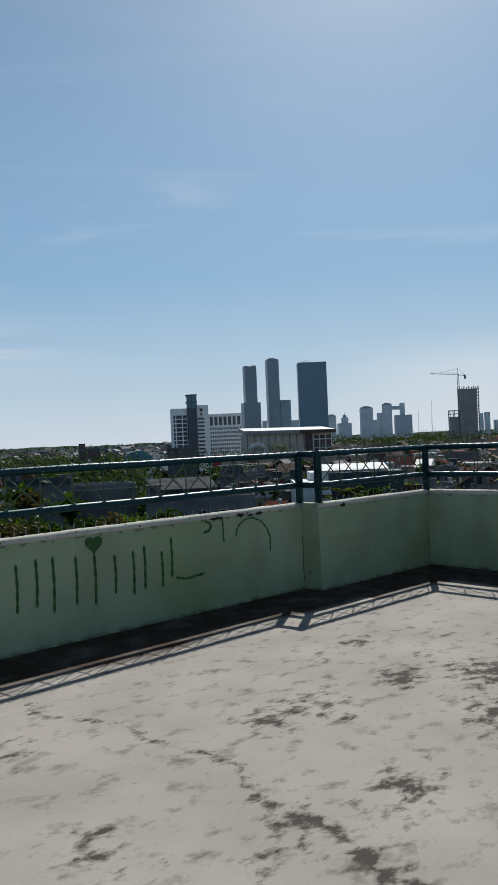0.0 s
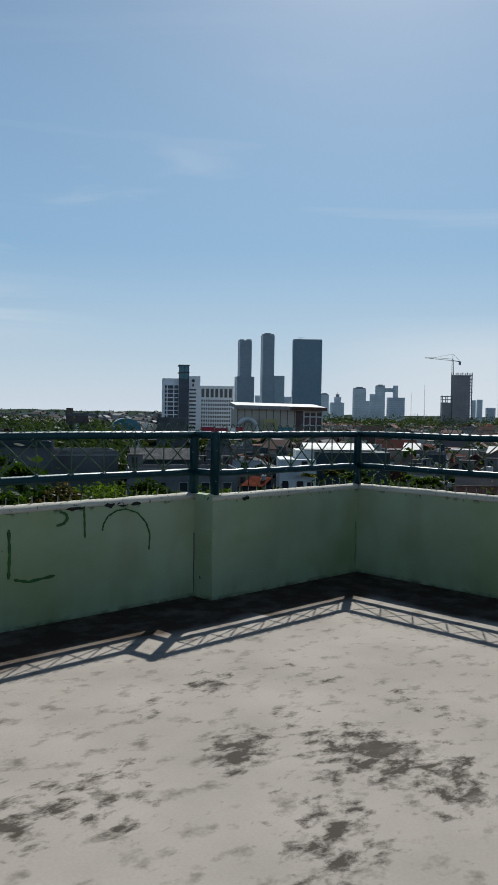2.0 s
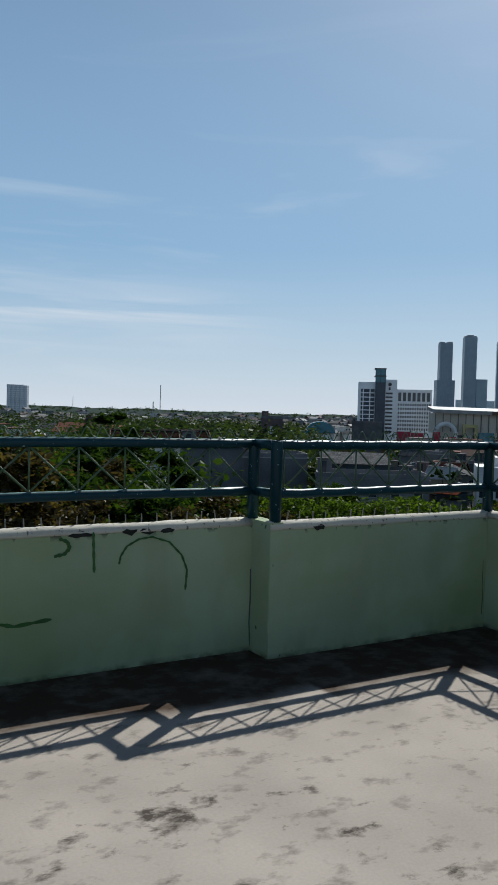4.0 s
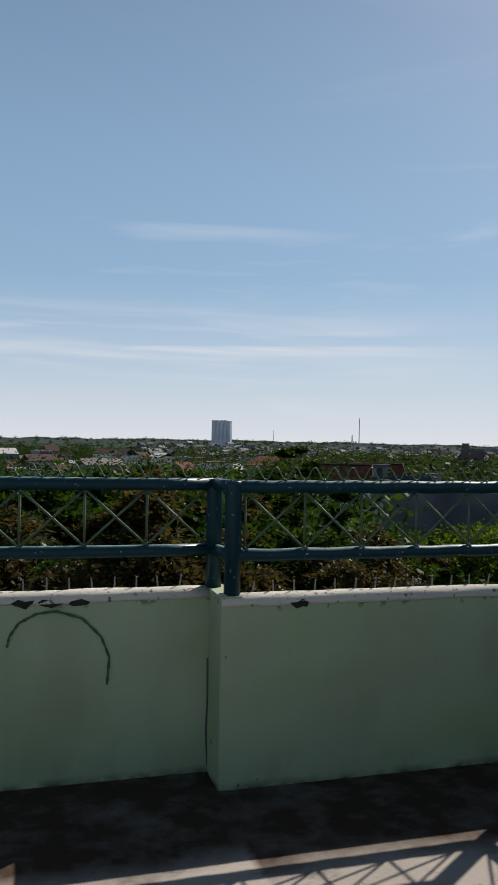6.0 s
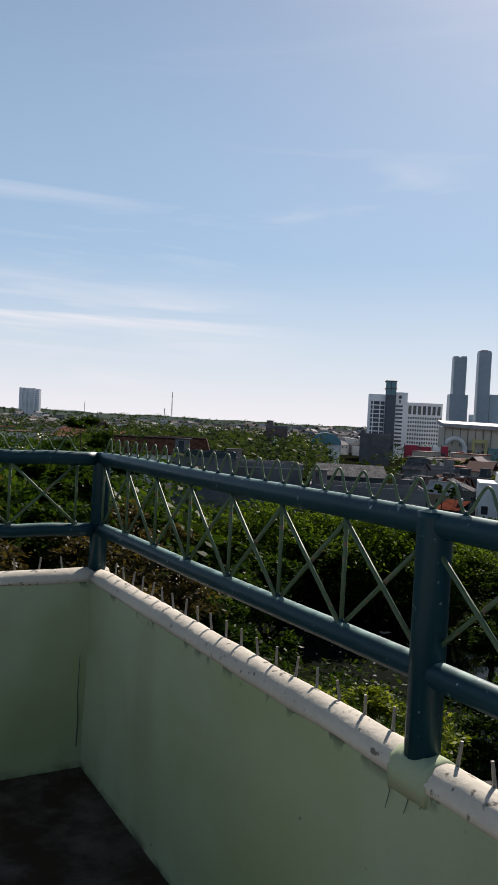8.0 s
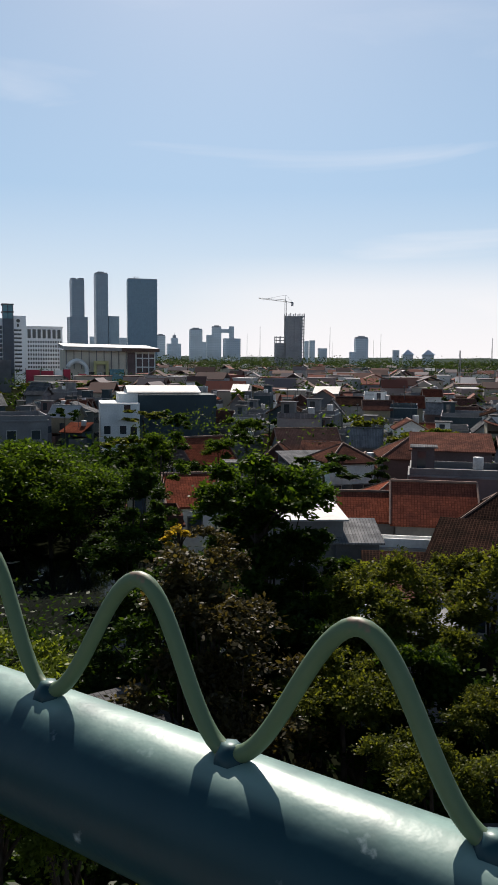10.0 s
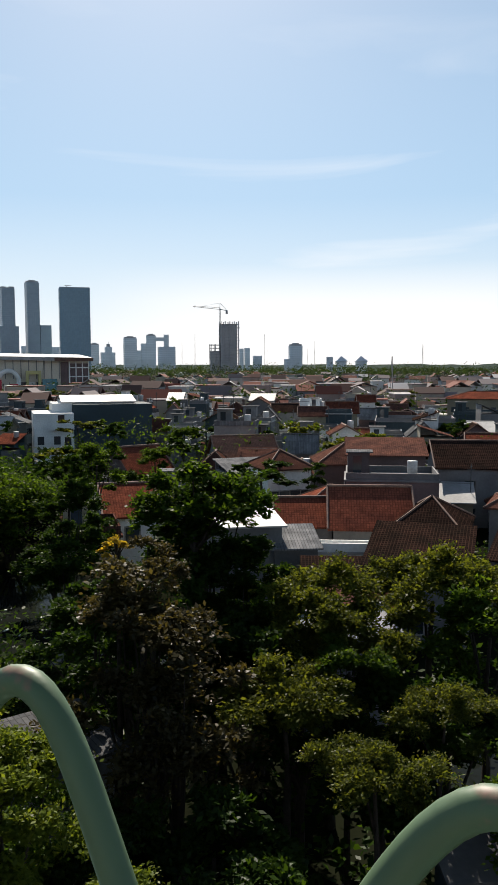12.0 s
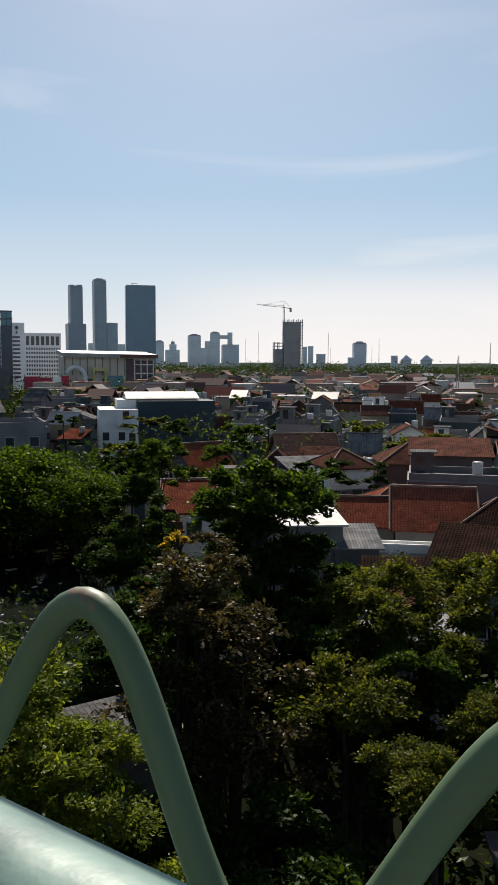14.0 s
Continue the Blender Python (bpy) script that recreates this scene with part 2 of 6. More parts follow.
def sunlit_tops(m, pale, amount):
    """Upward faces patchily paler: sunlight on them is put into the paint colour."""
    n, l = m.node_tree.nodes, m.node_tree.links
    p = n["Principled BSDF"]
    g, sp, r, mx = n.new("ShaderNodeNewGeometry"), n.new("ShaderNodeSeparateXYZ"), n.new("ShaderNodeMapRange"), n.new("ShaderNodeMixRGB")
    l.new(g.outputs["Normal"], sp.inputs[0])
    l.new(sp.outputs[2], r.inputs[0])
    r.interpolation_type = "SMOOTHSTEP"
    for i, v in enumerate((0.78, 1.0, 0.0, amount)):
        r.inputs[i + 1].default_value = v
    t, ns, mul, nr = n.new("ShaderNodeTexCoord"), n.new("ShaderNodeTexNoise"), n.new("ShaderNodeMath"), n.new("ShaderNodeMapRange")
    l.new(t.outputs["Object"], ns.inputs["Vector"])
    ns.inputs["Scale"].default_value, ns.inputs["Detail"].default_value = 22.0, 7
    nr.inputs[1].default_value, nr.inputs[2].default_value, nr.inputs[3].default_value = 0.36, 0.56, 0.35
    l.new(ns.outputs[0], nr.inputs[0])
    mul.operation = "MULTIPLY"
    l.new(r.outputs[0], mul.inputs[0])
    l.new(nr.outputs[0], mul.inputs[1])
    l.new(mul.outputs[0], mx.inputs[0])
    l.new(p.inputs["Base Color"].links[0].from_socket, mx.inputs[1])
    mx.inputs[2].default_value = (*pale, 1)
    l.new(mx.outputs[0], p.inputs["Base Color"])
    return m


# sunlight along the pipe tops, painted in as pale mint
M_RAIL = sunlit_tops(M_RAIL, (0.19, 0.3, 0.265), 0.85)
M_ROD = chipped_paint("pale_green_rod_paint", (0.076, 0.126, 0.07), (0.17, 0.1, 0.075), 0.6, 0.5, 45.0)
M_CAP = chipped_paint("cream_cap_paint", (0.5, 0.47, 0.4), (0.14, 0.13, 0.11), 0.62, 0.9, 30.0, 0.15, 0.15)
M_SPIKE = material("bare_spike_steel", (0.2, 0.19, 0.17), rough=0.6, metal=0.3, fine=80)
M_GRAFFITI = material("green_spray_paint", (0.016, 0.065, 0.014), (0.03, 0.1, 0.02), rough=0.5, scale=6, fine=40, bump=0)
M_FACE = material("grey_render", (0.2, 0.2, 0.195), (0.14, 0.14, 0.14), scale=0.4, fine=3, vary=0.25)


def wall_paint():
    """Pale green masonry paint: blotches, drips below the cap, dark specks and a grimy foot."""
    m = material("pale_green_masonry_paint", (0.318, 0.376, 0.248), (0.268, 0.318, 0.208), rough=0.85, scale=1.1, fine=90, bump=0.03, grain=0.12, spec=0.12)
    n, l = m.node_tree.nodes, m.node_tree.links
    p = n["Principled BSDF"]
    t = n.new("ShaderNodeTexCoord")
    src = p.inputs["Base Color"].links[0].from_socket
    s = n.new("ShaderNodeSeparateXYZ")
    l.new(t.outputs["Object"], s.inputs[0])

    def layer(src, scale, detail, lo, hi, colour, amount, zlo=None, zhi=None, dist=0.0):
        mp, ns, r, mx = n.new("ShaderNodeMapping"), n.new("ShaderNodeTexNoise"), n.new("ShaderNodeValToRGB"), n.new("ShaderNodeMixRGB")
        mp.inputs["Scale"].default_value = scale
        l.new(t.outputs["Object"], mp.inputs[0])
        l.new(mp.outputs[0], ns.inputs["Vector"])
        ns.inputs["Scale"].default_value, ns.inputs["Detail"].default_value, ns.inputs["Distortion"].default_value = 1, detail, dist
        r.color_ramp.elements[0].position, r.color_ramp.elements[1].position = lo, hi
        r.color_ramp.elements[1].color = (amount, amount, amount, 1)
        l.new(ns.outputs[0], r.inputs[0])
        fac = r.outputs[0]
        if zlo is not None:
            mr, mu = n.new("ShaderNodeMapRange"), n.new("ShaderNodeMath")
            mr.inputs[1].default_value, mr.inputs[2].default_value = zlo, zhi
            l.new(s.outputs[2], mr.inputs[0])
            mu.operation = "MULTIPLY"
            l.new(mr.outputs[0], mu.inputs[0])
            l.new(fac, mu.inputs[1])
            fac = mu.outputs[0]
        l.new(fac, mx.inputs[0])
        l.new(src, mx.inputs[1])
        mx.inputs[2].default_value = (*colour, 1)
        return mx.outputs[0]

    src = layer(src, (0.9, 0.9, 1.3), 4, 0.48, 0.7, (0.2, 0.26, 0.09), 0.55)
    src = layer(src, (2.2, 2.2, 0.9), 5, 0.5, 0.72, (0.22, 0.25, 0.16), 0.5)
    src = layer(src, (17, 17, 14), 3, 0.72, 0.75, (0.06, 0.07, 0.05), 0.85)
    src = layer(src, (13, 13, 9), 6, 0.57, 0.6, (0.05, 0.055, 0.05), 0.9, 0.82, 0.86, 0.4)
    src = layer(src, (6, 6, 2.5), 6, 0.45, 0.7, (0.12, 0.14, 0.08), 0.4, 0.2, 0.0)
    src = layer(src, (9, 9, 12), 5, 0.36, 0.6, (0.035, 0.032, 0.022), 0.8, 0.04, 0.0)
    l.new(src, p.inputs["Base Color"])
    return m


def floor_material():
    """Worn pale screed with dark lichen stains that follow the mesh's stain layer."""
    m = material("worn_pale_screed", (0.325, 0.288, 0.25), (0.268, 0.238, 0.206), rough=0.9, scale=1.6, fine=70, bump=0.05, spec=0.06, grain=0.22)
    n, l = m.node_tree.nodes, m.node_tree.links
    p = n["Principled BSDF"]
    t, at = n.new("ShaderNodeTexCoord"), n.new("ShaderNodeAttribute")
    at.attribute_name = "stain"
    mp = n.new("ShaderNodeMapping")
    mp.inputs["Rotation"].default_value = (0, 0, radians(40))
    mp.inputs["Scale"].default_value = (6.8, 10.5, 1)
    l.new(t.outputs["Object"], mp.inputs[0])
    ns = n.new("ShaderNodeTexNoise")
    ns.inputs["Scale"].default_value, ns.inputs["Detail"].default_value, ns.inputs["Roughness"].default_value, ns.inputs["Distortion"].default_value = 1.0, 9, 0.66, 0.15
    l.new(mp.outputs[0], ns.inputs["Vector"])
    ad = n.new("ShaderNodeMath")
    ad.operation = "ADD"
    l.new(ns.outputs[0], ad.inputs[0])
    l.new(at.outputs["Fac"], ad.inputs[1])
    r = n.new("ShaderNodeValToRGB")
    r.color_ramp.elements[0].position, r.color_ramp.elements[1].position = 0.62, 0.76
    l.new(ad.outputs[0], r.inputs[0])
    mx = n.new("ShaderNodeMixRGB")
    l.new(r.outputs[0], mx.inputs[0])
    l.new(p.inputs["Base Color"].links[0].from_socket, mx.inputs[1])
    mx.inputs[2].default_value = (0.058, 0.048, 0.04, 1)
    # brown foot band: dirt, with the shade by the parapet put into the colour
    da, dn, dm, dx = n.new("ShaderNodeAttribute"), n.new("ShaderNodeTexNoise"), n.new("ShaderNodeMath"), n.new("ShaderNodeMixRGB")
    da.attribute_name = "dirt_shade"
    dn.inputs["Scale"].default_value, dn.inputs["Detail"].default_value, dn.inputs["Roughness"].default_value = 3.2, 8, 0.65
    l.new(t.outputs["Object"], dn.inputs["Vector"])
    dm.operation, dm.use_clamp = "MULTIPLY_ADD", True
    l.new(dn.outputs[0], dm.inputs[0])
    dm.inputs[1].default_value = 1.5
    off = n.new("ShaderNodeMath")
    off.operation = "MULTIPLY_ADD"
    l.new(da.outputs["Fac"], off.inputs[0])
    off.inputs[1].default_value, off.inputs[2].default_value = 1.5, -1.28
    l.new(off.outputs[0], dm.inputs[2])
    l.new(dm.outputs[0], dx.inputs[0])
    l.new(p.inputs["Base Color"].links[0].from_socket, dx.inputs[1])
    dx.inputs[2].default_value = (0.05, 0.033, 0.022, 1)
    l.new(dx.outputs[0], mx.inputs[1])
    mp2, n2, r2, m2 = n.new("ShaderNodeMapping"), n.new("ShaderNodeTexNoise"), n.new("ShaderNodeValToRGB"), n.new("ShaderNodeMixRGB")
    mp2.inputs["Rotation"].default_value, mp2.inputs["Scale"].default_value = (0, 0, radians(48)), (5.0, 7.2, 1)
    l.new(t.outputs["Object"], mp2.inputs[0])
    l.new(mp2.outputs[0], n2.inputs["Vector"])
    n2.inputs["Scale"].default_value, n2.inputs["Detail"].default_value, n2.inputs["Roughness"].default_value = 1.0, 7, 0.62
    r2.color_ramp.elements[0].position, r2.color_ramp.elements[1].position = 0.545, 0.7
    r2.color_ramp.elements[1].color = (0.8, 0.8, 0.8, 1)
    l.new(n2.outputs[0], r2.inputs[0])
    l.new(r2.outputs[0], m2.inputs[0])
    l.new(mx.outputs[0], m2.inputs[1])
    m2.inputs[2].default_value = (0.1, 0.085, 0.072, 1)
    l.new(m2.outputs[0], p.inputs["Base Color"])
    return m


M_WALL, M_FLOOR = wall_paint(), floor_material()
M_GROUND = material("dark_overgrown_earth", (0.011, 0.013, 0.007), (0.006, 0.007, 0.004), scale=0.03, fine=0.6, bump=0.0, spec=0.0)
M_TILE = tile_material("orange_clay_tiles", (0.215, 0.066, 0.04), (0.13, 0.044, 0.03))
M_TILE_OLD = tile_material("old_brown_tiles", (0.13, 0.06, 0.044), (0.07, 0.037, 0.031))
M_TILE_DARK = tile_material("dark_brown_tiles", (0.02, 0.012, 0.01), (0.011, 0.008, 0.007), 0.3, (2.4, 2.2, 2.0), 0.026)
M_SHEET = tile_material("grey_corrugated_sheet", (0.17, 0.17, 0.172), (0.1, 0.1, 0.102), 2.2)
M_METAL_ROOF = material("pale_metal_roof", (0.33, 0.33, 0.325), (0.24, 0.24, 0.235), rough=0.7, scale=0.3, fine=3, metal=0.1)
M_WHITE = material("white_render", (0.68, 0.68, 0.66), (0.55, 0.56, 0.55), scale=0.3, fine=4, vary=0.12)
M_CLAD = material("pale_grey_render", (0.17, 0.17, 0.175), (0.11, 0.11, 0.115), scale=0.3, fine=4, vary=0.15)
M_FRAME = material("weathered_window_frame", (0.3, 0.29, 0.28), (0.2, 0.2, 0.19), scale=2, fine=12, vary=0.5)
M_WATER = material("dark_river_water", (0.01, 0.012, 0.01), rough=0.05, scale=0.2, fine=1.3, bump=0.008, spec=0.02)
M_FOAM = material("pale_floating_litter", (0.5, 0.5, 0.47), (0.3, 0.3, 0.27), scale=1, fine=9)
M_GREY = material("raw_grey_render", (0.16, 0.16, 0.165), (0.1, 0.1, 0.105), scale=0.3, fine=4, vary=0.2)
M_DARKWALL = material("dark_blue_grey_wall", (0.035, 0.055, 0.065), (0.028, 0.042, 0.05), scale=0.2, fine=3)
M_BEIGE = material("beige_render", (0.24, 0.21, 0.15), (0.17, 0.15, 0.11), scale=0.3, fine=4, vary=0.2)
M_PINK = material("faded_pink_render", (0.13, 0.09, 0.09), (0.09, 0.065, 0.065), scale=0.3, fine=4, vary=0.2)
M_RED = material("red_hoarding", (0.33, 0.035, 0.06), (0.24, 0.03, 0.045), scale=0.2, fine=2)
M_PANE = material("dark_window_glass", (0.03, 0.04, 0.05), rough=0.12, scale=0.5, fine=3, bump=0, spec=0.6, vary=0.4)
M_BLUE_GLASS = material("teal_blue_glass", (0.04, 0.2, 0.26), rough=0.15, scale=0.2, fine=1, bump=0, spec=0.5)
M_NAVY = material("dark_navy_glass", (0.035, 0.058, 0.09), rough=0.25, scale=0.2, fine=1, bump=0, spec=0.45)
M_CRACK = material("dark_grime", (0.02, 0.02, 0.017), (0.012, 0.012, 0.01), scale=9, fine=60, bump=0)
M_STEEL = material("dark_steel", (0.09, 0.09, 0.09), rough=0.9, scale=1, fine=5, spec=0.08)
M_RUST = material("rusty_brown_sheet", (0.08, 0.045, 0.03), (0.04, 0.026, 0.02), scale=1.5, fine=9)
M_TANK = material("tank_plastic", (0.5, 0.5, 0.5), rough=0.4, scale=1, fine=4, bump=0)
M_CONC = material("raw_site_concrete", (0.36, 0.36, 0.37), (0.28, 0.28, 0.29), scale=0.1, fine=1)
# distance haze is put into the grey, blue and pale tower colours
M_TOWER = grid_material("grey_tower_cladding", (0.33, 0.38, 0.42), (0.31, 0.37, 0.42), 3.2, 3.6, 0.5)
M_TOWER_BLUE = grid_material("blue_tower_glass", (0.19, 0.29, 0.35), (0.19, 0.29, 0.36), 3.0, 3.8, 0.25, 0.2)
M_TOWER_FAR = grid_material("hazed_tower_cladding", (0.66, 0.7, 0.74), (0.5, 0.56, 0.6), 4.0, 3.6, 0.9)
M_TOWER_WHITE = grid_material("white_tower_cladding", (0.84, 0.84, 0.84), (0.62, 0.65, 0.68), 3.4, 3.2, 0.8)
M_BARK = material("grey_brown_bark", (0.045, 0.037, 0.03), (0.028, 0.023, 0.019), scale=3, fine=25, bump=0.5, spec=0.05)
L_GREEN = leaf_material("fresh_green_leaves", (0.013, 0.032, 0.004), (0.05, 0.086, 0.009))
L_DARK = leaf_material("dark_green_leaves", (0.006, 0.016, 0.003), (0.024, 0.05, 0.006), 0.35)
L_OLIVE = leaf_material("olive_green_leaves", (0.026, 0.036, 0.006), (0.078, 0.092, 0.014))
L_FAR = leaf_material("distant_leaves", (0.011, 0.021, 0.009), (0.022, 0.038, 0.014), 0.35)
L_BROWN = leaf_material("dry_brown_leaves", (0.017, 0.0155, 0.007), (0.06, 0.05, 0.02), 0.3, 0.011)
L_LIME = leaf_material("bright_lime_leaves", (0.044, 0.066, 0.009), (0.115, 0.15, 0.02), 0.45)
M_HOTEL = material("bright_white_facade", (0.82, 0.83, 0.84), (0.76, 0.77, 0.79), scale=0.1, fine=2, bump=0, grain=0.15)
M_RIDGE = material("weathered_ridge_tiles", (0.180, 0.105, 0.075), (0.098, 0.060, 0.049), scale=1, fine=6, vary=0.3)
M_CREAM = material("cream_facade", (0.55, 0.5, 0.41), (0.45, 0.41, 0.34), scale=0.1, fine=2)
M_YELLOW = material("pale_yellow_paint", (0.5, 0.45, 0.2), (0.4, 0.36, 0.17), scale=0.2, fine=3)
M_SALMON = tile_material("salmon_tiles", (0.315, 0.150, 0.105), (0.247, 0.112, 0.075))
L_YELLOW = leaf_material("yellow_leaves", (0.160, 0.120, 0.016), (0.280, 0.208, 0.032))


# ---- building blocks ----
class Shape:
    """Collects vertices and faces of one mesh."""

    def __init__(self):
        self.v, self.f = [], []

    def add(self, verts, faces):
        k = len(self.v)
        self.v += [tuple(p) for p in verts]
        self.f += [tuple(i + k for i in f) for f in faces]
        return self

    def box(self, lo, hi, turn=0.0, at=(0, 0, 0)):
        c, s = math.cos(turn), math.sin(turn)
        vs = [(x, y, z) for z in (lo[2], hi[2]) for x, y in ((lo[0], lo[1]), (hi[0], lo[1]), (hi[0], hi[1]), (lo[0], hi[1]))]
        vs = [(at[0] + x * c - y * s, at[1] + x * s + y * c, at[2] + z) for x, y, z in vs]
        return self.add(vs, [(3, 2, 1, 0), (4, 5, 6, 7), (0, 1, 5, 4), (1, 2, 6, 5), (2, 3, 7, 6), (3, 0, 4, 7)])

    def tube(self, pts, r, n=8, r2=None):
        """A round bar along the points, closed at both ends; r to r2."""
        pts = [Vector(p) for p in pts]
        r2 = r if r2 is None else r2
        rings = []
        for i, p in enumerate(pts):
            d = (pts[min(i + 1, len(pts) - 1)] - pts[max(i - 1, 0)]).normalized()
            u = d.cross(Vector((0, 0, 1)) if abs(d.z) < 0.95 else Vector((1, 0, 0))).normalized()
            w = d.cross(u)
            q = r + (r2 - r) * i / max(len(pts) - 1, 1)
            rings += [p + q * (u * math.cos(2 * math.pi * k / n) + w * math.sin(2 * math.pi * k / n)) for k in range(n)]
        fs = [(i * n + k, i * n + (k + 1) % n, (i + 1) * n + (k + 1) % n, (i + 1) * n + k) for i in range(len(pts) - 1) for k in range(n)]
        fs += [tuple(reversed(range(n))), tuple((len(pts) - 1) * n + k for k in range(n))]
        return self.add(rings, fs)

    def prism(self, profile, y0, y1):
        """A profile in x and z, drawn out along y."""
        k = len(profile)
        vs = [(x, y0, z) for x, z in profile] + [(x, y1, z) for x, z in profile]
        return self.add(vs, [(i, (i + 1) % k, k + (i + 1) % k, k + i) for i in range(k)] + [tuple(reversed(range(k))), tuple(range(k, 2 * k))])

    def mesh(self, name, mat, smooth=False):
        me = bpy.data.meshes.new(name)
        me.from_pydata(self.v, [], self.f)
        bm = bmesh.new()
        bm.from_mesh(me)
        bmesh.ops.recalc_face_normals(bm, faces=bm.faces)
        uv = bm.loops.layers.uv.new("UVMap")
        for f in bm.faces:
            nrm = f.normal
            u = Vector((-nrm.y, nrm.x, 0))
            u = u.normalized() if u.length > 0.01 else Vector((1, 0, 0))
            w = nrm.cross(u)
            f.smooth = smooth
            for lp in f.loops:
                lp[uv].uv = (lp.vert.co.dot(u), lp.vert.co.dot(w))
        bm.to_mesh(me)
        bm.free()
        me.materials.append(mat)
        return me


def part(name, shape, mat, parent=None, label="", smooth=False):
    ob = new(name, shape.mesh(name, mat, smooth) if isinstance(shape, Shape) else shape)
    ob.parent = parent
    return tagged(ob, label) if label else ob


def thing(name, x, y, z, turn=0.0, label="", category="", group=""):
    ob = new(name)
    ob.matrix_basis = pose(x, y, z, 0, 0, turn)
    return tagged(ob, label, category, group)


EYE = (0.0, -3.5)
GROUND = -16.5


def polar(bearing, d):
    """Plan place at a compass bearing (clockwise from the graffiti wall's outward normal) and distance from the terrace corner."""
    return EYE[0] + d * math.sin(radians(bearing)), EYE[1] + d * math.cos(radians(bearing))


# ---- terrace ----
XJ, YJ = -1.99, 0.235          # where the parapet steps back, and how far
HW, TH = 0.885, 0.096          # parapet height to the shoulder of its cap, thickness
ZT, ZL, RR = 1.416, 1.089, 0.031
BACK_X, BACK_Y = -13.0, -11.0

# floor: a fine sheet with a stain layer, over a slab
nx, ny = 300, 230
xs, ys = np.linspace(BACK_X, 0.02, nx), np.linspace(BACK_Y, 0.26, ny)
gx, gy = np.meshgrid(xs, ys)
stain = np.zeros_like(gx)
for bx, by, s, k in ((-3.42, -1.57, 0.2, 0.34), (-2.86, -2.07, 0.12, 0.26), (-3.87, -1.65, 0.13, 0.26), (-2.9, -1.72, 0.15, 0.22), (-3.39, -2.22, 0.12, 0.26), (-3.82, -2.32, 0.2, 0.32), (-4.01, -2.42, 0.15, 0.28), (-3.53, -2.64, 0.24, 0.34), (-3.34, -2.75, 0.16, 0.28), (-3.51, -2.95, 0.16, 0.24), (-3.45, -3.24, 0.26, 0.38), (-4.05, -3.05, 0.24, 0.22), (-4.32, -3.31, 0.24, 0.26), (-4.57, -2.24, 0.26, 0.24), (-5.03, -2.26, 0.24, 0.32), (-4.7, -2.6, 0.16, 0.2), (-2.7, -2.42, 0.16, 0.26), (-2.8, -2.8, 0.2, 0.22), (-5.27, -3.36, 0.24, 0.34), (-5.95, -3.28, 0.22, 0.3), (-5.85, -3.65, 0.18, 0.22), (-6.45, -2.66, 0.18, 0.22), (-6.6, -2.95, 0.22, 0.2), (-6.3, -1.6, 0.22, 0.26)):
    stain += k * np.exp(-(((gx - bx) * 0.8 + (gy - by) * 0.6) ** 2 + (1.7 * ((gx - bx) * -0.6 + (gy - by) * 0.8)) ** 2) / (2 * s * s))
wob = 0.12 * np.sin(gy * 2.1) + 0.05 * np.sin(gy * 7.3 + 1)
line = np.exp(-((gx + 5.74 - wob) / 0.045) ** 2) * (gy < -0.9) * (gy > -6)
stain = 0.62 * np.clip(stain - 0.02, 0, 0.5) + 0.2 * line
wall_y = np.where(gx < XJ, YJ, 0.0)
edge = np.minimum(wall_y - gy, -gx) + 0.08 * np.sin(gx * 3.1) + 0.06 * np.sin(gy * 5)  # parapet-foot dirt, with the parapet's shade painted into the same band
dirt_shade = np.clip((1.02 - edge) / 0.36, 0, 1)
fv = np.column_stack((gx.ravel(), gy.ravel(), np.zeros(gx.size)))
idx = np.arange(gx.size).reshape(gx.shape)
ff = np.column_stack((idx[:-1, :-1].ravel(), idx[:-1, 1:].ravel(), idx[1:, 1:].ravel(), idx[1:, :-1].ravel()))
fm = bpy.data.meshes.new("floor")
fm.from_pydata(fv.tolist(), [], ff.tolist())
fm.attributes.new("stain", "FLOAT", "POINT").data.foreach_set("value", stain.ravel().astype(np.float32))
fm.attributes.new("dirt_shade", "FLOAT", "POINT").data.foreach_set("value", dirt_shade.ravel().astype(np.float32))
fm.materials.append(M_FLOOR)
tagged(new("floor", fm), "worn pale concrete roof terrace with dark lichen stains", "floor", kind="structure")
tagged(part("terrace_slab", Shape().box((BACK_X - .1, BACK_Y - .1, -0.3), (0.12, 0.36, -0.004)), M_GREY), "thick concrete slab under the roof terrace", "slab", kind="structure")
tagged(part("building_below", Shape().box((BACK_X, BACK_Y, GROUND), (0.05, 0.28, -0.3)), M_GREY), "grey rendered storeys below the roof terrace", "building", kind="structure")


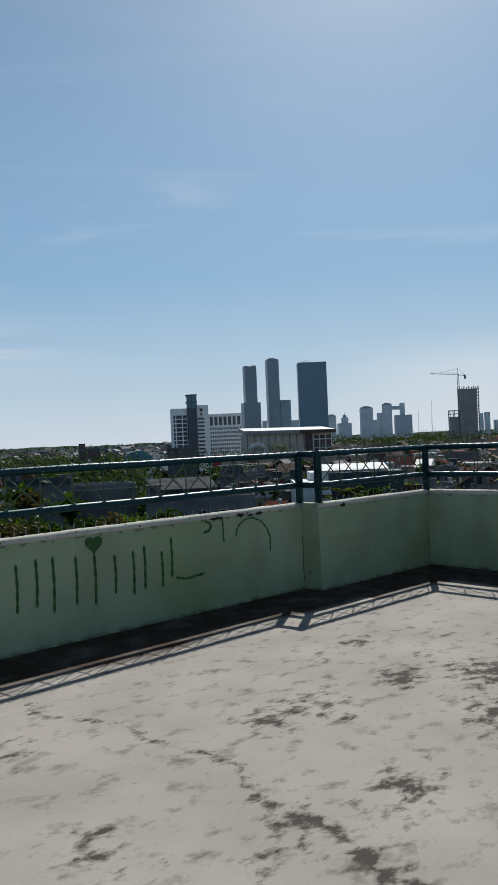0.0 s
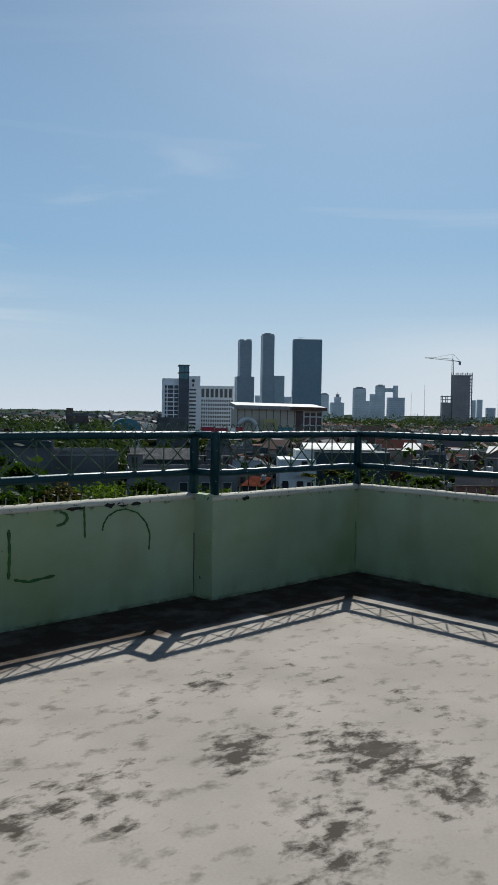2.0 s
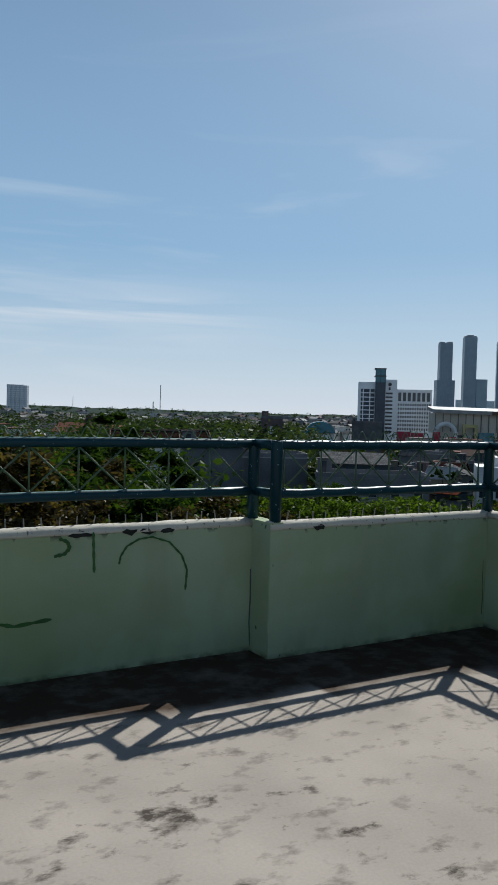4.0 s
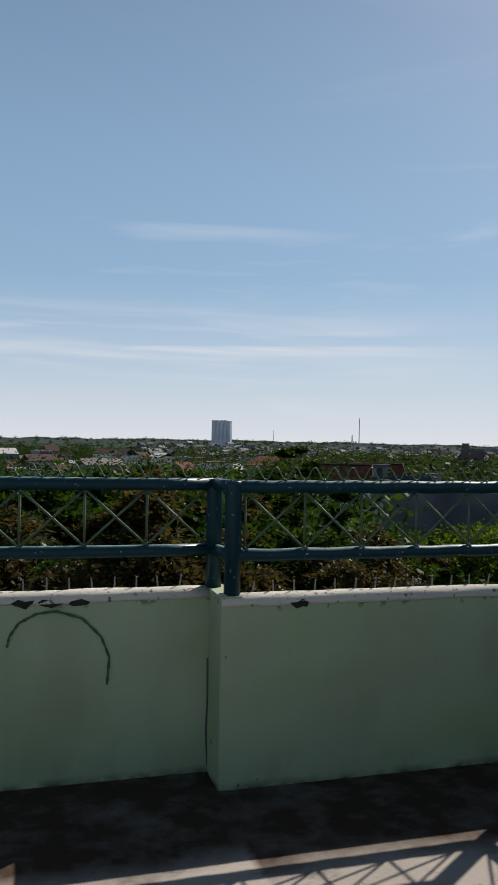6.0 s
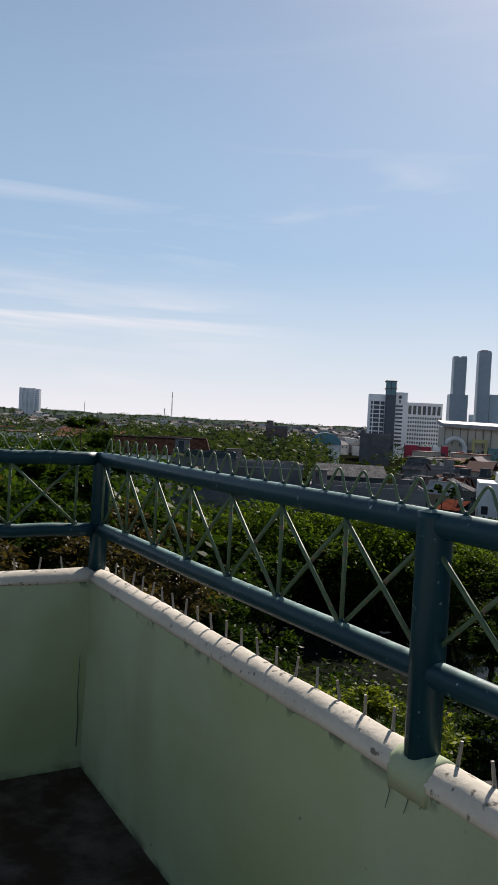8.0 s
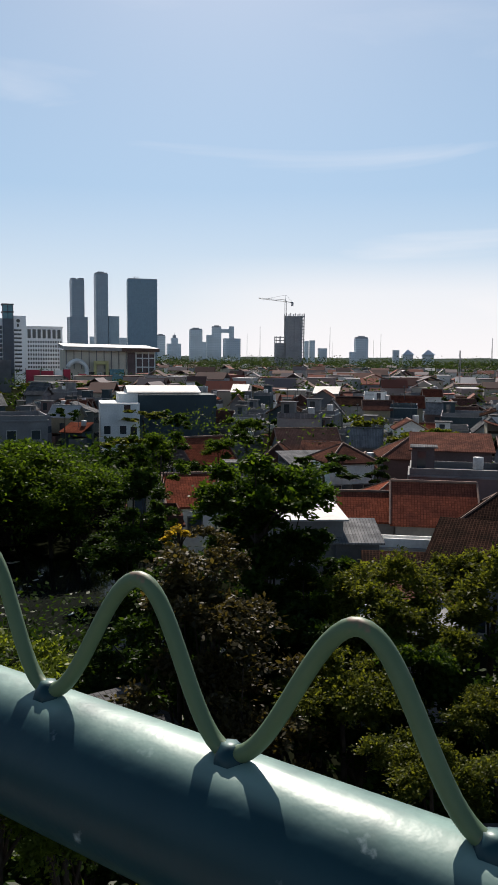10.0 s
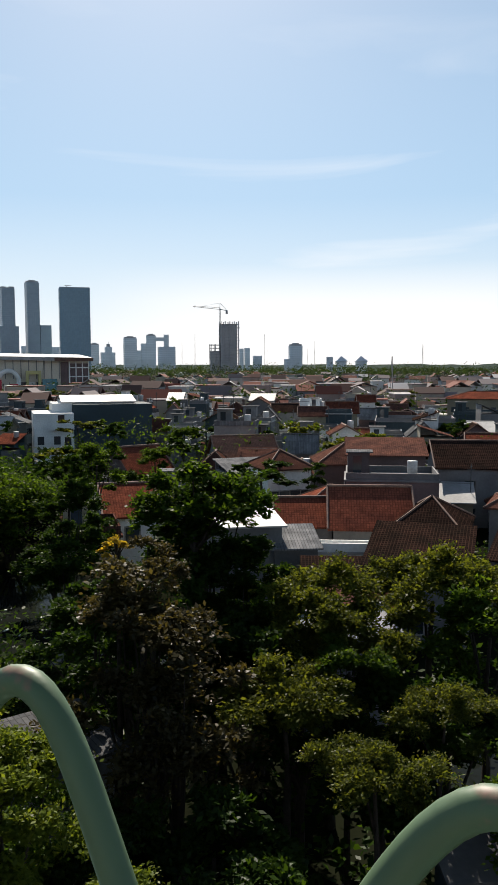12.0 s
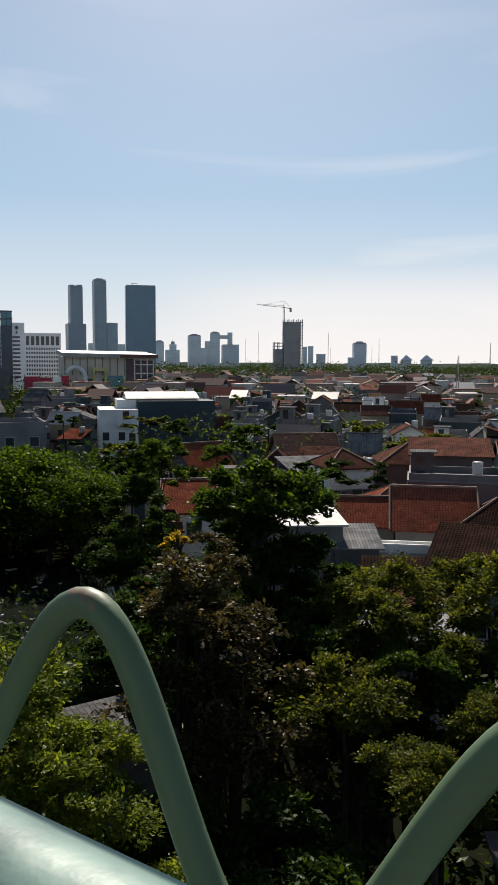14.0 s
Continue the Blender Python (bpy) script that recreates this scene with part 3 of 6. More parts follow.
def parapet(name, a, b, out, patches=()):
    """A wall from a to b (plan points of its inner face), with a rounded cream cap; out is its outward normal."""
    d = Vector((b[0] - a[0], b[1] - a[1], 0))
    ln = d.length
    base = pose(a[0], a[1], 0, 0, 0, math.degrees(math.atan2(d.y, d.x)))
    s = 1 if (d.normalized().cross(Vector((out[0], out[1], 0)))).z > 0 else -1
    n = max(int(ln / 0.12), 2)
    rnd = random.Random(name)
    body, cap = Shape(), Shape()
    vs, fs = [], []
    for i in range(n + 1):
        w = [rnd.uniform(-0.0035, 0.0035) for _ in range(4)]
        x = ln * i / n
        vs += [(x, s * -0.006, 0), (x, s * (w[0]), 0.25), (x, s * w[1], 0.6), (x, s * 0.002, HW - 0.03), (x, s * TH, HW - 0.03), (x, s * TH, 0)]
    fs += [(i * 6 + k, i * 6 + (k + 1) % 6, i * 6 + 6 + (k + 1) % 6, i * 6 + 6 + k) for i in range(n) for k in range(6)]
    fs += [tuple(range(6)), tuple(n * 6 + k for k in range(6))]
    body.add(vs, fs)
    vs, fs = [], []
    ring = [(-0.004, -0.03), (-0.006, -0.012), (0.004, 0.008), (0.022, 0.02), (0.05, 0.026), (TH - 0.03, 0.022), (TH, 0.004), (TH + 0.004, -0.03)]
    for i in range(n + 1):
        for y, z in ring:
            vs.append((ln * i / n, s * (y + rnd.uniform(-.0025, .0025)), HW + z + rnd.uniform(-.0035, .0035)))
    k = len(ring)
    fs = [(i * k + j, i * k + (j + 1) % k, i * k + k + (j + 1) % k, i * k + k + j) for i in range(n) for j in range(k)]
    fs += [tuple(range(k)), tuple(n * k + j for j in range(k))]
    cap.add(vs, fs)
    w = new(name, body.mesh(name, M_WALL))
    w.matrix_basis = base
    tagged(w, "pale green painted parapet wall with worn stained paint", "wall", kind="structure")
    part("cap", cap, M_CAP, w, "cream painted rounded wall cap with chipped paint", True)
    # wall paint and mortar carried up over the cap round each post
    for px in patches:
        vs, pr = [], [(-0.008, -0.06), (-0.01, -0.012), (0.001, 0.013), (0.022, 0.026), (0.05, 0.032), (TH - 0.028, 0.028), (TH + 0.004, 0.006), (TH + 0.007, -0.03)]
        for i in range(9):
            e = abs(i - 4) / 4
            for y, z in pr:
                vs.append((px - 0.01 + 0.062 * (i - 4) / 4 + rnd.uniform(-.003, .003), s * (y + 0.003 * e ** 4), HW + z - 0.003 * e ** 4 + rnd.uniform(-.0008, .0008)))
        fs = [(i * 8 + j, i * 8 + (j + 1) % 8, i * 8 + 8 + (j + 1) % 8, i * 8 + 8 + j) for i in range(8) for j in range(8)] + [tuple(range(8)), tuple(64 + j for j in range(8))]
        part("mortar_patch", Shape().add(vs, fs), M_WALL, w, "green painted mortar round a post's foot", True)
        for dx, dz in ((-0.06, 0.03), (-0.012, 0.06), (0.05, 0.075)):
            part("crack", Shape().tube([(px + dx, s * -0.0045, HW - 0.035), (px + dx - 0.008, s * -0.0045, HW - 0.035 - dz * 0.5), (px + dx + 0.004, s * -0.0045, HW - 0.04 - dz)], 0.0019, 5, 0.0008), M_STEEL, w, "dark hairline crack")
    # short steel spikes along the cap, each leaning a little
    spike = Shape().tube([(0, 0, -0.02), (0.002, 0, 0.058)], 0.0052, 6, 0.004).mesh("spike", M_SPIKE)
    for i in range(int((ln - 0.06) / 0.107)):
        o = part("spike", spike, M_SPIKE, w)
        o.matrix_basis = pose(0.06 + i * 0.107, s * 0.072, HW + 0.018, rnd.uniform(-9, 9), rnd.uniform(-9, 9), 0)
    return w


parapet("wall_north", (XJ, 0.0), (TH, 0.0), (0, 1))
parapet("wall_north_set_back", (BACK_X, YJ), (XJ, YJ), (0, 1), (5.3,))
parapet("wall_east", (0.0, BACK_Y), (0.0, -0.001), (1, 0), (8.81, 6.106, 2.946))
tagged(part("wall_step", Shape().box((XJ - 0.003, 0.005, 0), (XJ + 0.1, YJ + TH - 0.004, HW + 0.018)), M_WALL), "pale green painted return of the parapet", "wall", kind="structure")
tagged(part("wall_south", Shape().box((BACK_X, BACK_Y - 0.12, 0), (0.12, BACK_Y, HW)), M_WALL), "plain pale green parapet wall", "wall", kind="structure")
tagged(part("wall_west", Shape().box((BACK_X - 0.12, BACK_Y - 0.12, 0), (BACK_X, YJ + .1, HW)), M_WALL), "plain pale green parapet wall", "wall", kind="structure")
# crack at the step of the parapet
tagged(part("wall_crack", Shape().tube([(XJ - 0.004, YJ - 0.001, 0.03), (XJ - 0.012, YJ - 0.001, 0.2), (XJ - 0.006, YJ - 0.001, 0.36), (XJ - 0.009, YJ - 0.001, 0.56)], 0.006, 5), M_STEEL), "dark crack where the parapet steps back", "crack", kind="structure")
tagged(part("wall_crack", Shape().tube([(-0.03, -0.002, 0.1), (-0.026, -0.002, 0.22), (-0.033, -0.002, 0.33), (-0.03, -0.002, 0.52)], 0.004, 5, 0.0015), M_STEEL), "thin dark crack near the corner of the parapet", "crack", kind="structure")


def railing(name, a, b, cell, first, posts, label, loop_from=None):
    """Two pipes with crossed rods between them, and a bent rod in loops along the top pipe."""
    d = Vector((b[0] - a[0], b[1] - a[1], 0))
    ln = d.length
    root = thing(name, a[0], a[1], 0, math.degrees(math.atan2(d.y, d.x)), label, "railing", "terrace railings")
    for nm, z in (("top_rail", ZT), ("lower_rail", ZL)):
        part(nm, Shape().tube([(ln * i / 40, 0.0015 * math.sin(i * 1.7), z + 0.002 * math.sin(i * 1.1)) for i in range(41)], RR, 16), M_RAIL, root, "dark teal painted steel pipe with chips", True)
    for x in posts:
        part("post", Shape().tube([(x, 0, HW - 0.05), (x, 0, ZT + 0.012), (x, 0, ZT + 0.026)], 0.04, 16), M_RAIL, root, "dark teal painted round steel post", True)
    up = Shape().tube([(0, 0, ZL + RR - 0.004), (0, 0, ZT - RR + 0.004)], 0.0062, 8).mesh("upright_rod", M_ROD, True)
    d1 = Shape().tube([(0, 0.007, ZL + RR - 0.004), (cell, 0.007, ZT - RR + 0.004)], 0.0062, 8).mesh("diagonal_rod", M_ROD, True)
    d2 = Shape().tube([(0, -0.007, ZT - RR + 0.004), (cell, -0.007, ZL + RR - 0.004)], 0.0062, 8).mesh("diagonal_rod", M_ROD, True)
    weld = Shape().tube([(0, 0, -0.006), (0, 0, 0.004), (0, 0, 0.01)], 0.014, 7, 0.006).mesh("weld", M_RAIL, True)
    x = first
    while x <= ln + 0.01:
        at_post = any(abs(x - q) < 0.06 for q in posts)
        if not at_post and 0 < x < ln:
            part("upright_rod", up, M_ROD, root).location = (x, 0, 0)
            part("weld", weld, M_ROD, root).location = (x, 0, ZL + RR)
        if x + cell <= ln + 0.03 and x >= -0.03:
            part("diagonal_rod", d1, M_ROD, root).location = (x, 0, 0)
            part("diagonal_rod", d2, M_ROD, root).location = (x, 0, 0)
        x += cell
    # one bent rod in three loops to each cell
    p, k = cell / 3, 36
    x = (first if loop_from is None else loop_from) % p
    lp = []
    for i in range(k + 1):
        u = i / k
        q = 0.06 * (0.5 - 0.5 * math.cos(2 * math.pi * u)) ** 1.05
        lp.append((u * p, 0.09 * q, ZT + RR + 0.003 + q))
    loop = Shape().tube(lp, 0.0036, 14).mesh("loop_rod", M_ROD, True)
    foot = Shape().tube([(0, 0, -0.004), (0, 0, 0.003), (0, 0, 0.007)], 0.009, 7, 0.004).mesh("weld", M_RAIL, True)
    while x + p <= ln:
        part("loop_rod", loop, M_ROD, root, "pale green bent rod loop").location = (x, 0, 0)
        part("weld", foot, M_RAIL, root).location = (x, 0, ZT + RR)
        x += p
    return root


CELL = 0.312
XR = 0.046
railing("railing_east", (XR, 0.046), (XR, -10.9), CELL, 2.178 + 0.046 - 7 * CELL, (2.236, 4.94, 8.1), "dark teal pipe railing with crossed rods on the parapet")
railing("railing_north", (-1.93, XR), (XR - 0.03, XR), 0.3, 0.04 + 0.02, (0.0, 1.976), "dark teal pipe railing on the short parapet")
railing("railing_set_back", (-12.9, YJ + XR), (-1.965, YJ + XR), 0.3, (10.935 - 0.04) % 0.3, (5.2, 10.935), "long dark teal pipe railing on the graffiti wall")
link = thing("railing_link", -1.965, YJ + XR, 0, 0, "short dark teal pipes joining two railing posts", "railing", "terrace railings")
for nm, z in (("top_rail", ZT), ("lower_rail", ZL)):
    part(nm, Shape().tube([(0, 0, z), (0.035, -YJ, z)], RR, 14), M_RAIL, link, "", True)


# ---- spray paint on the set-back wall: strokes for the unreadable, a heart, a hook, an arc ----
def stroke(name, pts, w, label):
    """A thin sprayed band, 2 mm proud of the wall."""
    sh = Shape()
    pts = [Vector((x, z)) for x, z in pts]
    fine = []
    for i in range(len(pts) - 1):
        for k in range(6):
            fine.append(pts[i].lerp(pts[i + 1], k / 6))
    fine.append(pts[-1])
    vs = []
    for i, p in enumerate(fine):
        d = (fine[min(i + 1, len(fine) - 1)] - fine[max(i - 1, 0)]).normalized()
        q = Vector((-d.y, d.x)) * w * (0.5 + 0.16 * math.sin(i * 1.9)) * (0.55 if i in (0, len(fine) - 1) else 1)
        vs += [(p.x + q.x, YJ - 0.0075, p.y + q.y), (p.x - q.x, YJ - 0.0075, p.y - q.y)]
    k = len(vs)
    vs += [(x, y + 0.006, z) for x, y, z in vs]
    fs = []
    for i in range(len(fine) - 1):
        a = 2 * i
        fs += [(a, a + 1, a + 3, a + 2), (k + a, k + a + 2, k + a + 3, k + a + 1), (a, a + 2, k + a + 2, k + a), (a + 1, k + a + 1, k + a + 3, a + 3)]
    sh.add(vs, fs)
    ob = part(name, sh, M_GRAFFITI)
    return tagged(ob, label, "graffiti", "sprayed graffiti")


for x, z0, z1 in ((-5.27, 0.32, 0.7), (-5.1, 0.34, 0.72), (-4.95, 0.27, 0.72), (-4.74, 0.3, 0.7), (-4.56, 0.27, 0.69), (-4.36, 0.33, 0.66), (-4.17, 0.29, 0.67), (-4.05, 0.32, 0.7), (-3.86, 0.31, 0.63), (-3.75, 0.38, 0.74)):
    stroke("graffiti_bar", [(x, z0), (x + 0.008, (z0 + z1) / 2), (x, z1)], 0.02, "green sprayed upright bar on the pale green wall")
stroke("graffiti_hook", [(-3.33, 0.84), (-3.28, 0.82), (-3.265, 0.78), (-3.3, 0.745), (-3.36, 0.735)], .019, "green sprayed hook on the pale green wall")
stroke("graffiti_line", [(-3.12, 0.87), (-3.115, 0.76), (-3.11, 0.62)], .014, "green sprayed upright line with a drip")
stroke("graffiti_underline", [(-3.71, 0.37), (-3.59, 0.34), (-3.37, 0.36)], .02, "green sprayed level line on the wall")
stroke("graffiti_arc", [(-2.95, 0.66), (-2.94, 0.71), (-2.9, 0.77), (-2.82, 0.81), (-2.73, 0.82), (-2.61, 0.78), (-2.52, 0.69), (-2.48, 0.59), (-2.49, 0.46)], .011, "green sprayed arc on the pale green wall")
heart = []
for i in range(24):
    u = 2 * math.pi * i / 24
    heart.append((-4.56 + 0.0052 * 16 * math.sin(u) ** 3, 0.775 + 0.0052 * (13 * math.cos(u) - 5 * math.cos(2 * u) - 2 * math.cos(3 * u) - math.cos(4 * u))))
hs = Shape().add([(x, YJ - 0.0085, z) for x, z in heart] + [(x, YJ - 0.002, z) for x, z in heart], [tuple(range(24)), tuple(range(47, 23, -1))] + [(i, 24 + i, 24 + (i + 1) % 24, (i + 1) % 24) for i in range(24)])
tagged(part("graffiti_heart", hs, M_GRAFFITI), "green sprayed heart on the pale green wall", "graffiti", "sprayed graffiti")

for x, w in ((-3.2, 0.07), (-2.88, 0.05), (-2.76, 0.06), (-2.63, 0.045), (-1.6, 0.05)):
    y = (YJ if x < XJ else 0.0) - 0.0065
    rim = [(x + w * math.cos(k * 0.7) * (1 + 0.25 * math.sin(k * 2.3 + x * 9)), 0.858 + 0.018 * math.sin(k * 0.7) * (1 + 0.4 * math.sin(k * 3.1 + x * 7))) for k in range(9)]
    tagged(part("paint_scab", Shape().add([(px, y, pz) for px, pz in rim] + [(px, y + 0.006, pz) for px, pz in rim], [tuple(range(9)), tuple(range(17, 8, -1))] + [(i, 9 + i, 9 + (i + 1) % 9, (i + 1) % 9) for i in range(9)]), M_CRACK), "dark patch of flaked paint under the wall cap", "patch", "flaked paint")

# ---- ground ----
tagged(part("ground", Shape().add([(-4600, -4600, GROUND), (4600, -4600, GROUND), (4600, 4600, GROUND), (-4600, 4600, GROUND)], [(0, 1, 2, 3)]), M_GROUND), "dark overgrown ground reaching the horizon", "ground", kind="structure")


# ---- vegetation ----
def leaves(centres, radii, per, size, rnd, flat=0.7):
    """Vertices and faces of many small folded leaf blades in clumps."""
    c = np.repeat(np.asarray(centres, float), per, axis=0)
    r = np.repeat(np.asarray(radii, float), per)[:, None]
    n = len(c)
    q = rnd.normal(0, 1, (n, 3))
    q /= np.linalg.norm(q, axis=1)[:, None]
    q *= rnd.uniform(0.35, 1.0, n)[:, None] ** 0.6
    q[:, 2] = np.where(q[:, 2] < -0.3, q[:, 2] * 0.45, q[:, 2])
    p = c + q * r * np.array([1, 1, flat]) * rnd.uniform(0.85, 1.2, n)[:, None]
    a = rnd.normal(0, 1, (n, 3)) * np.array([1, 1, 0.55]) + np.array([0, 0, -0.3])
    a /= np.linalg.norm(a, axis=1)[:, None]
    b = np.cross(a, rnd.normal(0, 0.8, (n, 3)) + np.array([0, 0, 1.9]))
    b /= np.linalg.norm(b, axis=1)[:, None] + 1e-9
    s = size * rnd.uniform(0.6, 1.4, n)[:, None]
    v = np.stack((p - a * s, p + b * s * 0.5, p + a * s, p - b * s * 0.5), axis=1).reshape(-1, 3)
    return v, np.arange(4 * n).reshape(-1, 4)


def leaf_mesh(name, v, f, mat):
    me = bpy.data.meshes.new(name)
    me.from_pydata(v.tolist(), [], f.tolist())
    me.materials.append(mat)
    return me


def crown_mesh(seed, mat, clumps, per, leaf, kind="round", aspect=1.0):
    """A crown of uneven lobes; each lobe bears sprays of leaves that reach outwards and droop at the tip."""
    rnd = np.random.default_rng(seed)
    lobes = max(10, clumps // 5)
    d = rnd.normal(0, 1, (lobes, 3))
    d /= np.linalg.norm(d, axis=1)[:, None]
    d[:, 2] = np.where(d[:, 2] < -0.3, -d[:, 2] * 0.7, d[:, 2])
    c = d * (rnd.uniform(0.3, 0.82, lobes) ** 0.7)[:, None]
    if kind == "flat":
        c[:, 2] = c[:, 2] * 0.6 + 0.25
    if kind == "tall":
        c[:, :2] *= (1.05 - 0.55 * np.clip(c[:, 2:3], -1, 1))
    c[:, 2] *= aspect * 0.8 / max(c[:, 2].max(), 0.5)
    size = rnd.uniform(0.26, 0.46, lobes)
    sprays = max(4, 2 * clumps // lobes)
    o = np.repeat(c, sprays, axis=0)
    k = len(o)
    w = rnd.normal(0, 1, (k, 3)) + 0.7 * np.repeat(d, sprays, axis=0) + np.array([0, 0, 0.35])
    w /= np.linalg.norm(w, axis=1)[:, None]
    w[:, 2] = np.where(w[:, 2] < -0.25, -w[:, 2], w[:, 2]) * 0.75
    reach = (np.repeat(size, sprays) * rnd.uniform(0.55, 1.15, k))[:, None]
    each = max(6, int(1.35 * per * clumps / k))
    t = rnd.uniform(0.05, 1.0, (k * each, 1)) ** 0.8
    o, w, reach = np.repeat(o, each, axis=0), np.repeat(w, each, axis=0), np.repeat(reach, each, axis=0)
    p = o + w * reach * t
    p[:, 2:3] -= 0.3 * reach * t * t
    p += rnd.normal(0, 1, p.shape) * np.array([1, 1, 0.6]) * reach * (0.24 - 0.12 * t)
    n = len(p)
    a = w + rnd.normal(0, 0.75, (n, 3)) * np.array([1, 1, 0.6]) + np.array([0, 0, -0.25])
    a /= np.linalg.norm(a, axis=1)[:, None]
    b = np.cross(a, rnd.normal(0, 0.8, (n, 3)) + np.array([0, 0, 1.6]))
    b /= np.linalg.norm(b, axis=1)[:, None] + 1e-9
    s = leaf * rnd.uniform(0.55, 1.45, (n, 1))
    v = np.stack((p - a * s, p + b * s * 0.5, p + a * s, p - b * s * 0.5), axis=1).reshape(-1, 3)
    return leaf_mesh("crown", v, np.arange(4 * n).reshape(-1, 4), mat), c


KINDS = {"green": (L_GREEN, "round", .04, 78, 120), "dark": (L_DARK, "round", .04, 78, 115), "olive": (L_OLIVE, "flat", .026, 86, 180), "brown": (L_BROWN, "tall", .034, 96, 62), "rain": (L_GREEN, "flat", .021, 260, 120),
         "column": (L_DARK, "tall", .042, 90, 100), "yellow": (L_YELLOW, "round", .07, 40, 50), "lime": (L_LIME, "tall", .03, 110, 130)}
CROWNS = {}


def crown(kind, aspect, variant):
    """One crown for each kind, proportion and variant, shared by the trees that use it."""
    key = (kind, round(aspect * 3), variant)
    if key not in CROWNS:
        mat, form, leaf, clumps, per = KINDS[kind]
        CROWNS[key] = crown_mesh(17 * len(CROWNS) + 3, mat, int(clumps * max(1.0, aspect ** 0.5)), per, leaf, form, round(aspect * 3) / 3)
    return CROWNS[key]


SMALL = {key: [crown_mesh(200 + 7 * i + k, mat, 42, 34, .085) for k in range(2)] for i, (key, mat) in enumerate((("green", L_GREEN), ("dark", L_DARK), ("olive", L_OLIVE)))}

LABELS = {"green": "leafy tree with fresh green leaves, backlit", "dark": "dense dark green tree", "olive": "spreading olive green tree with feathery leaves", "brown": "tall tree with dry brown leaves",
          "rain": "wide flat-topped rain tree with bright green canopy", "column": "narrow tall dark green tree", "yellow": "small tree with yellow leaves", "lime": "tall feathery bush with bright lime green leaves"}
tree_count = 0


def tree(kind, x, y, top, r, rz, small=False):
    """A tapered trunk with limbs into a crown of clumped leaves; top is the height of the crown's top."""
    global tree_count
    tree_count += 1
    rnd = random.Random(tree_count * 13)
    me, centres = SMALL[kind][tree_count % 2] if small else crown(kind, rz / r, tree_count % 2)
    root = thing("tree", x, y, GROUND, rnd.uniform(0, 360), LABELS[kind], "tree", "city trees" if small else "trees below the terrace")
    zc = top - rz - GROUND
    tr = max(0.1, r * 0.055)
    sh = Shape().tube([(0, 0, -0.2), (0.1 * r * 0.3, 0.05, zc * 0.4), (0, 0.06 * r, zc * 0.75), (0, 0, zc + rz * 0.3)], tr * 1.4, 7, tr * 0.4)
    for k in range(0 if small else 7):
        c = centres[(k * 17) % len(centres)]
        sh.tube([(0, 0.04 * r, zc - rz * 0.75), (c[0] * r * 0.45, c[1] * r * 0.45, zc - rz * 0.25 + c[2] * r * 0.3), (c[0] * r * 0.9, c[1] * r * 0.9, zc + c[2] * r * 0.9)], tr * 0.5, 5, tr * 0.12)
    part("trunk", sh, M_BARK, root)
    cr = part("crown", me, None, root)
    cr.location, cr.scale = (0, 0, zc), (r, r, rz if small else r)
    return root


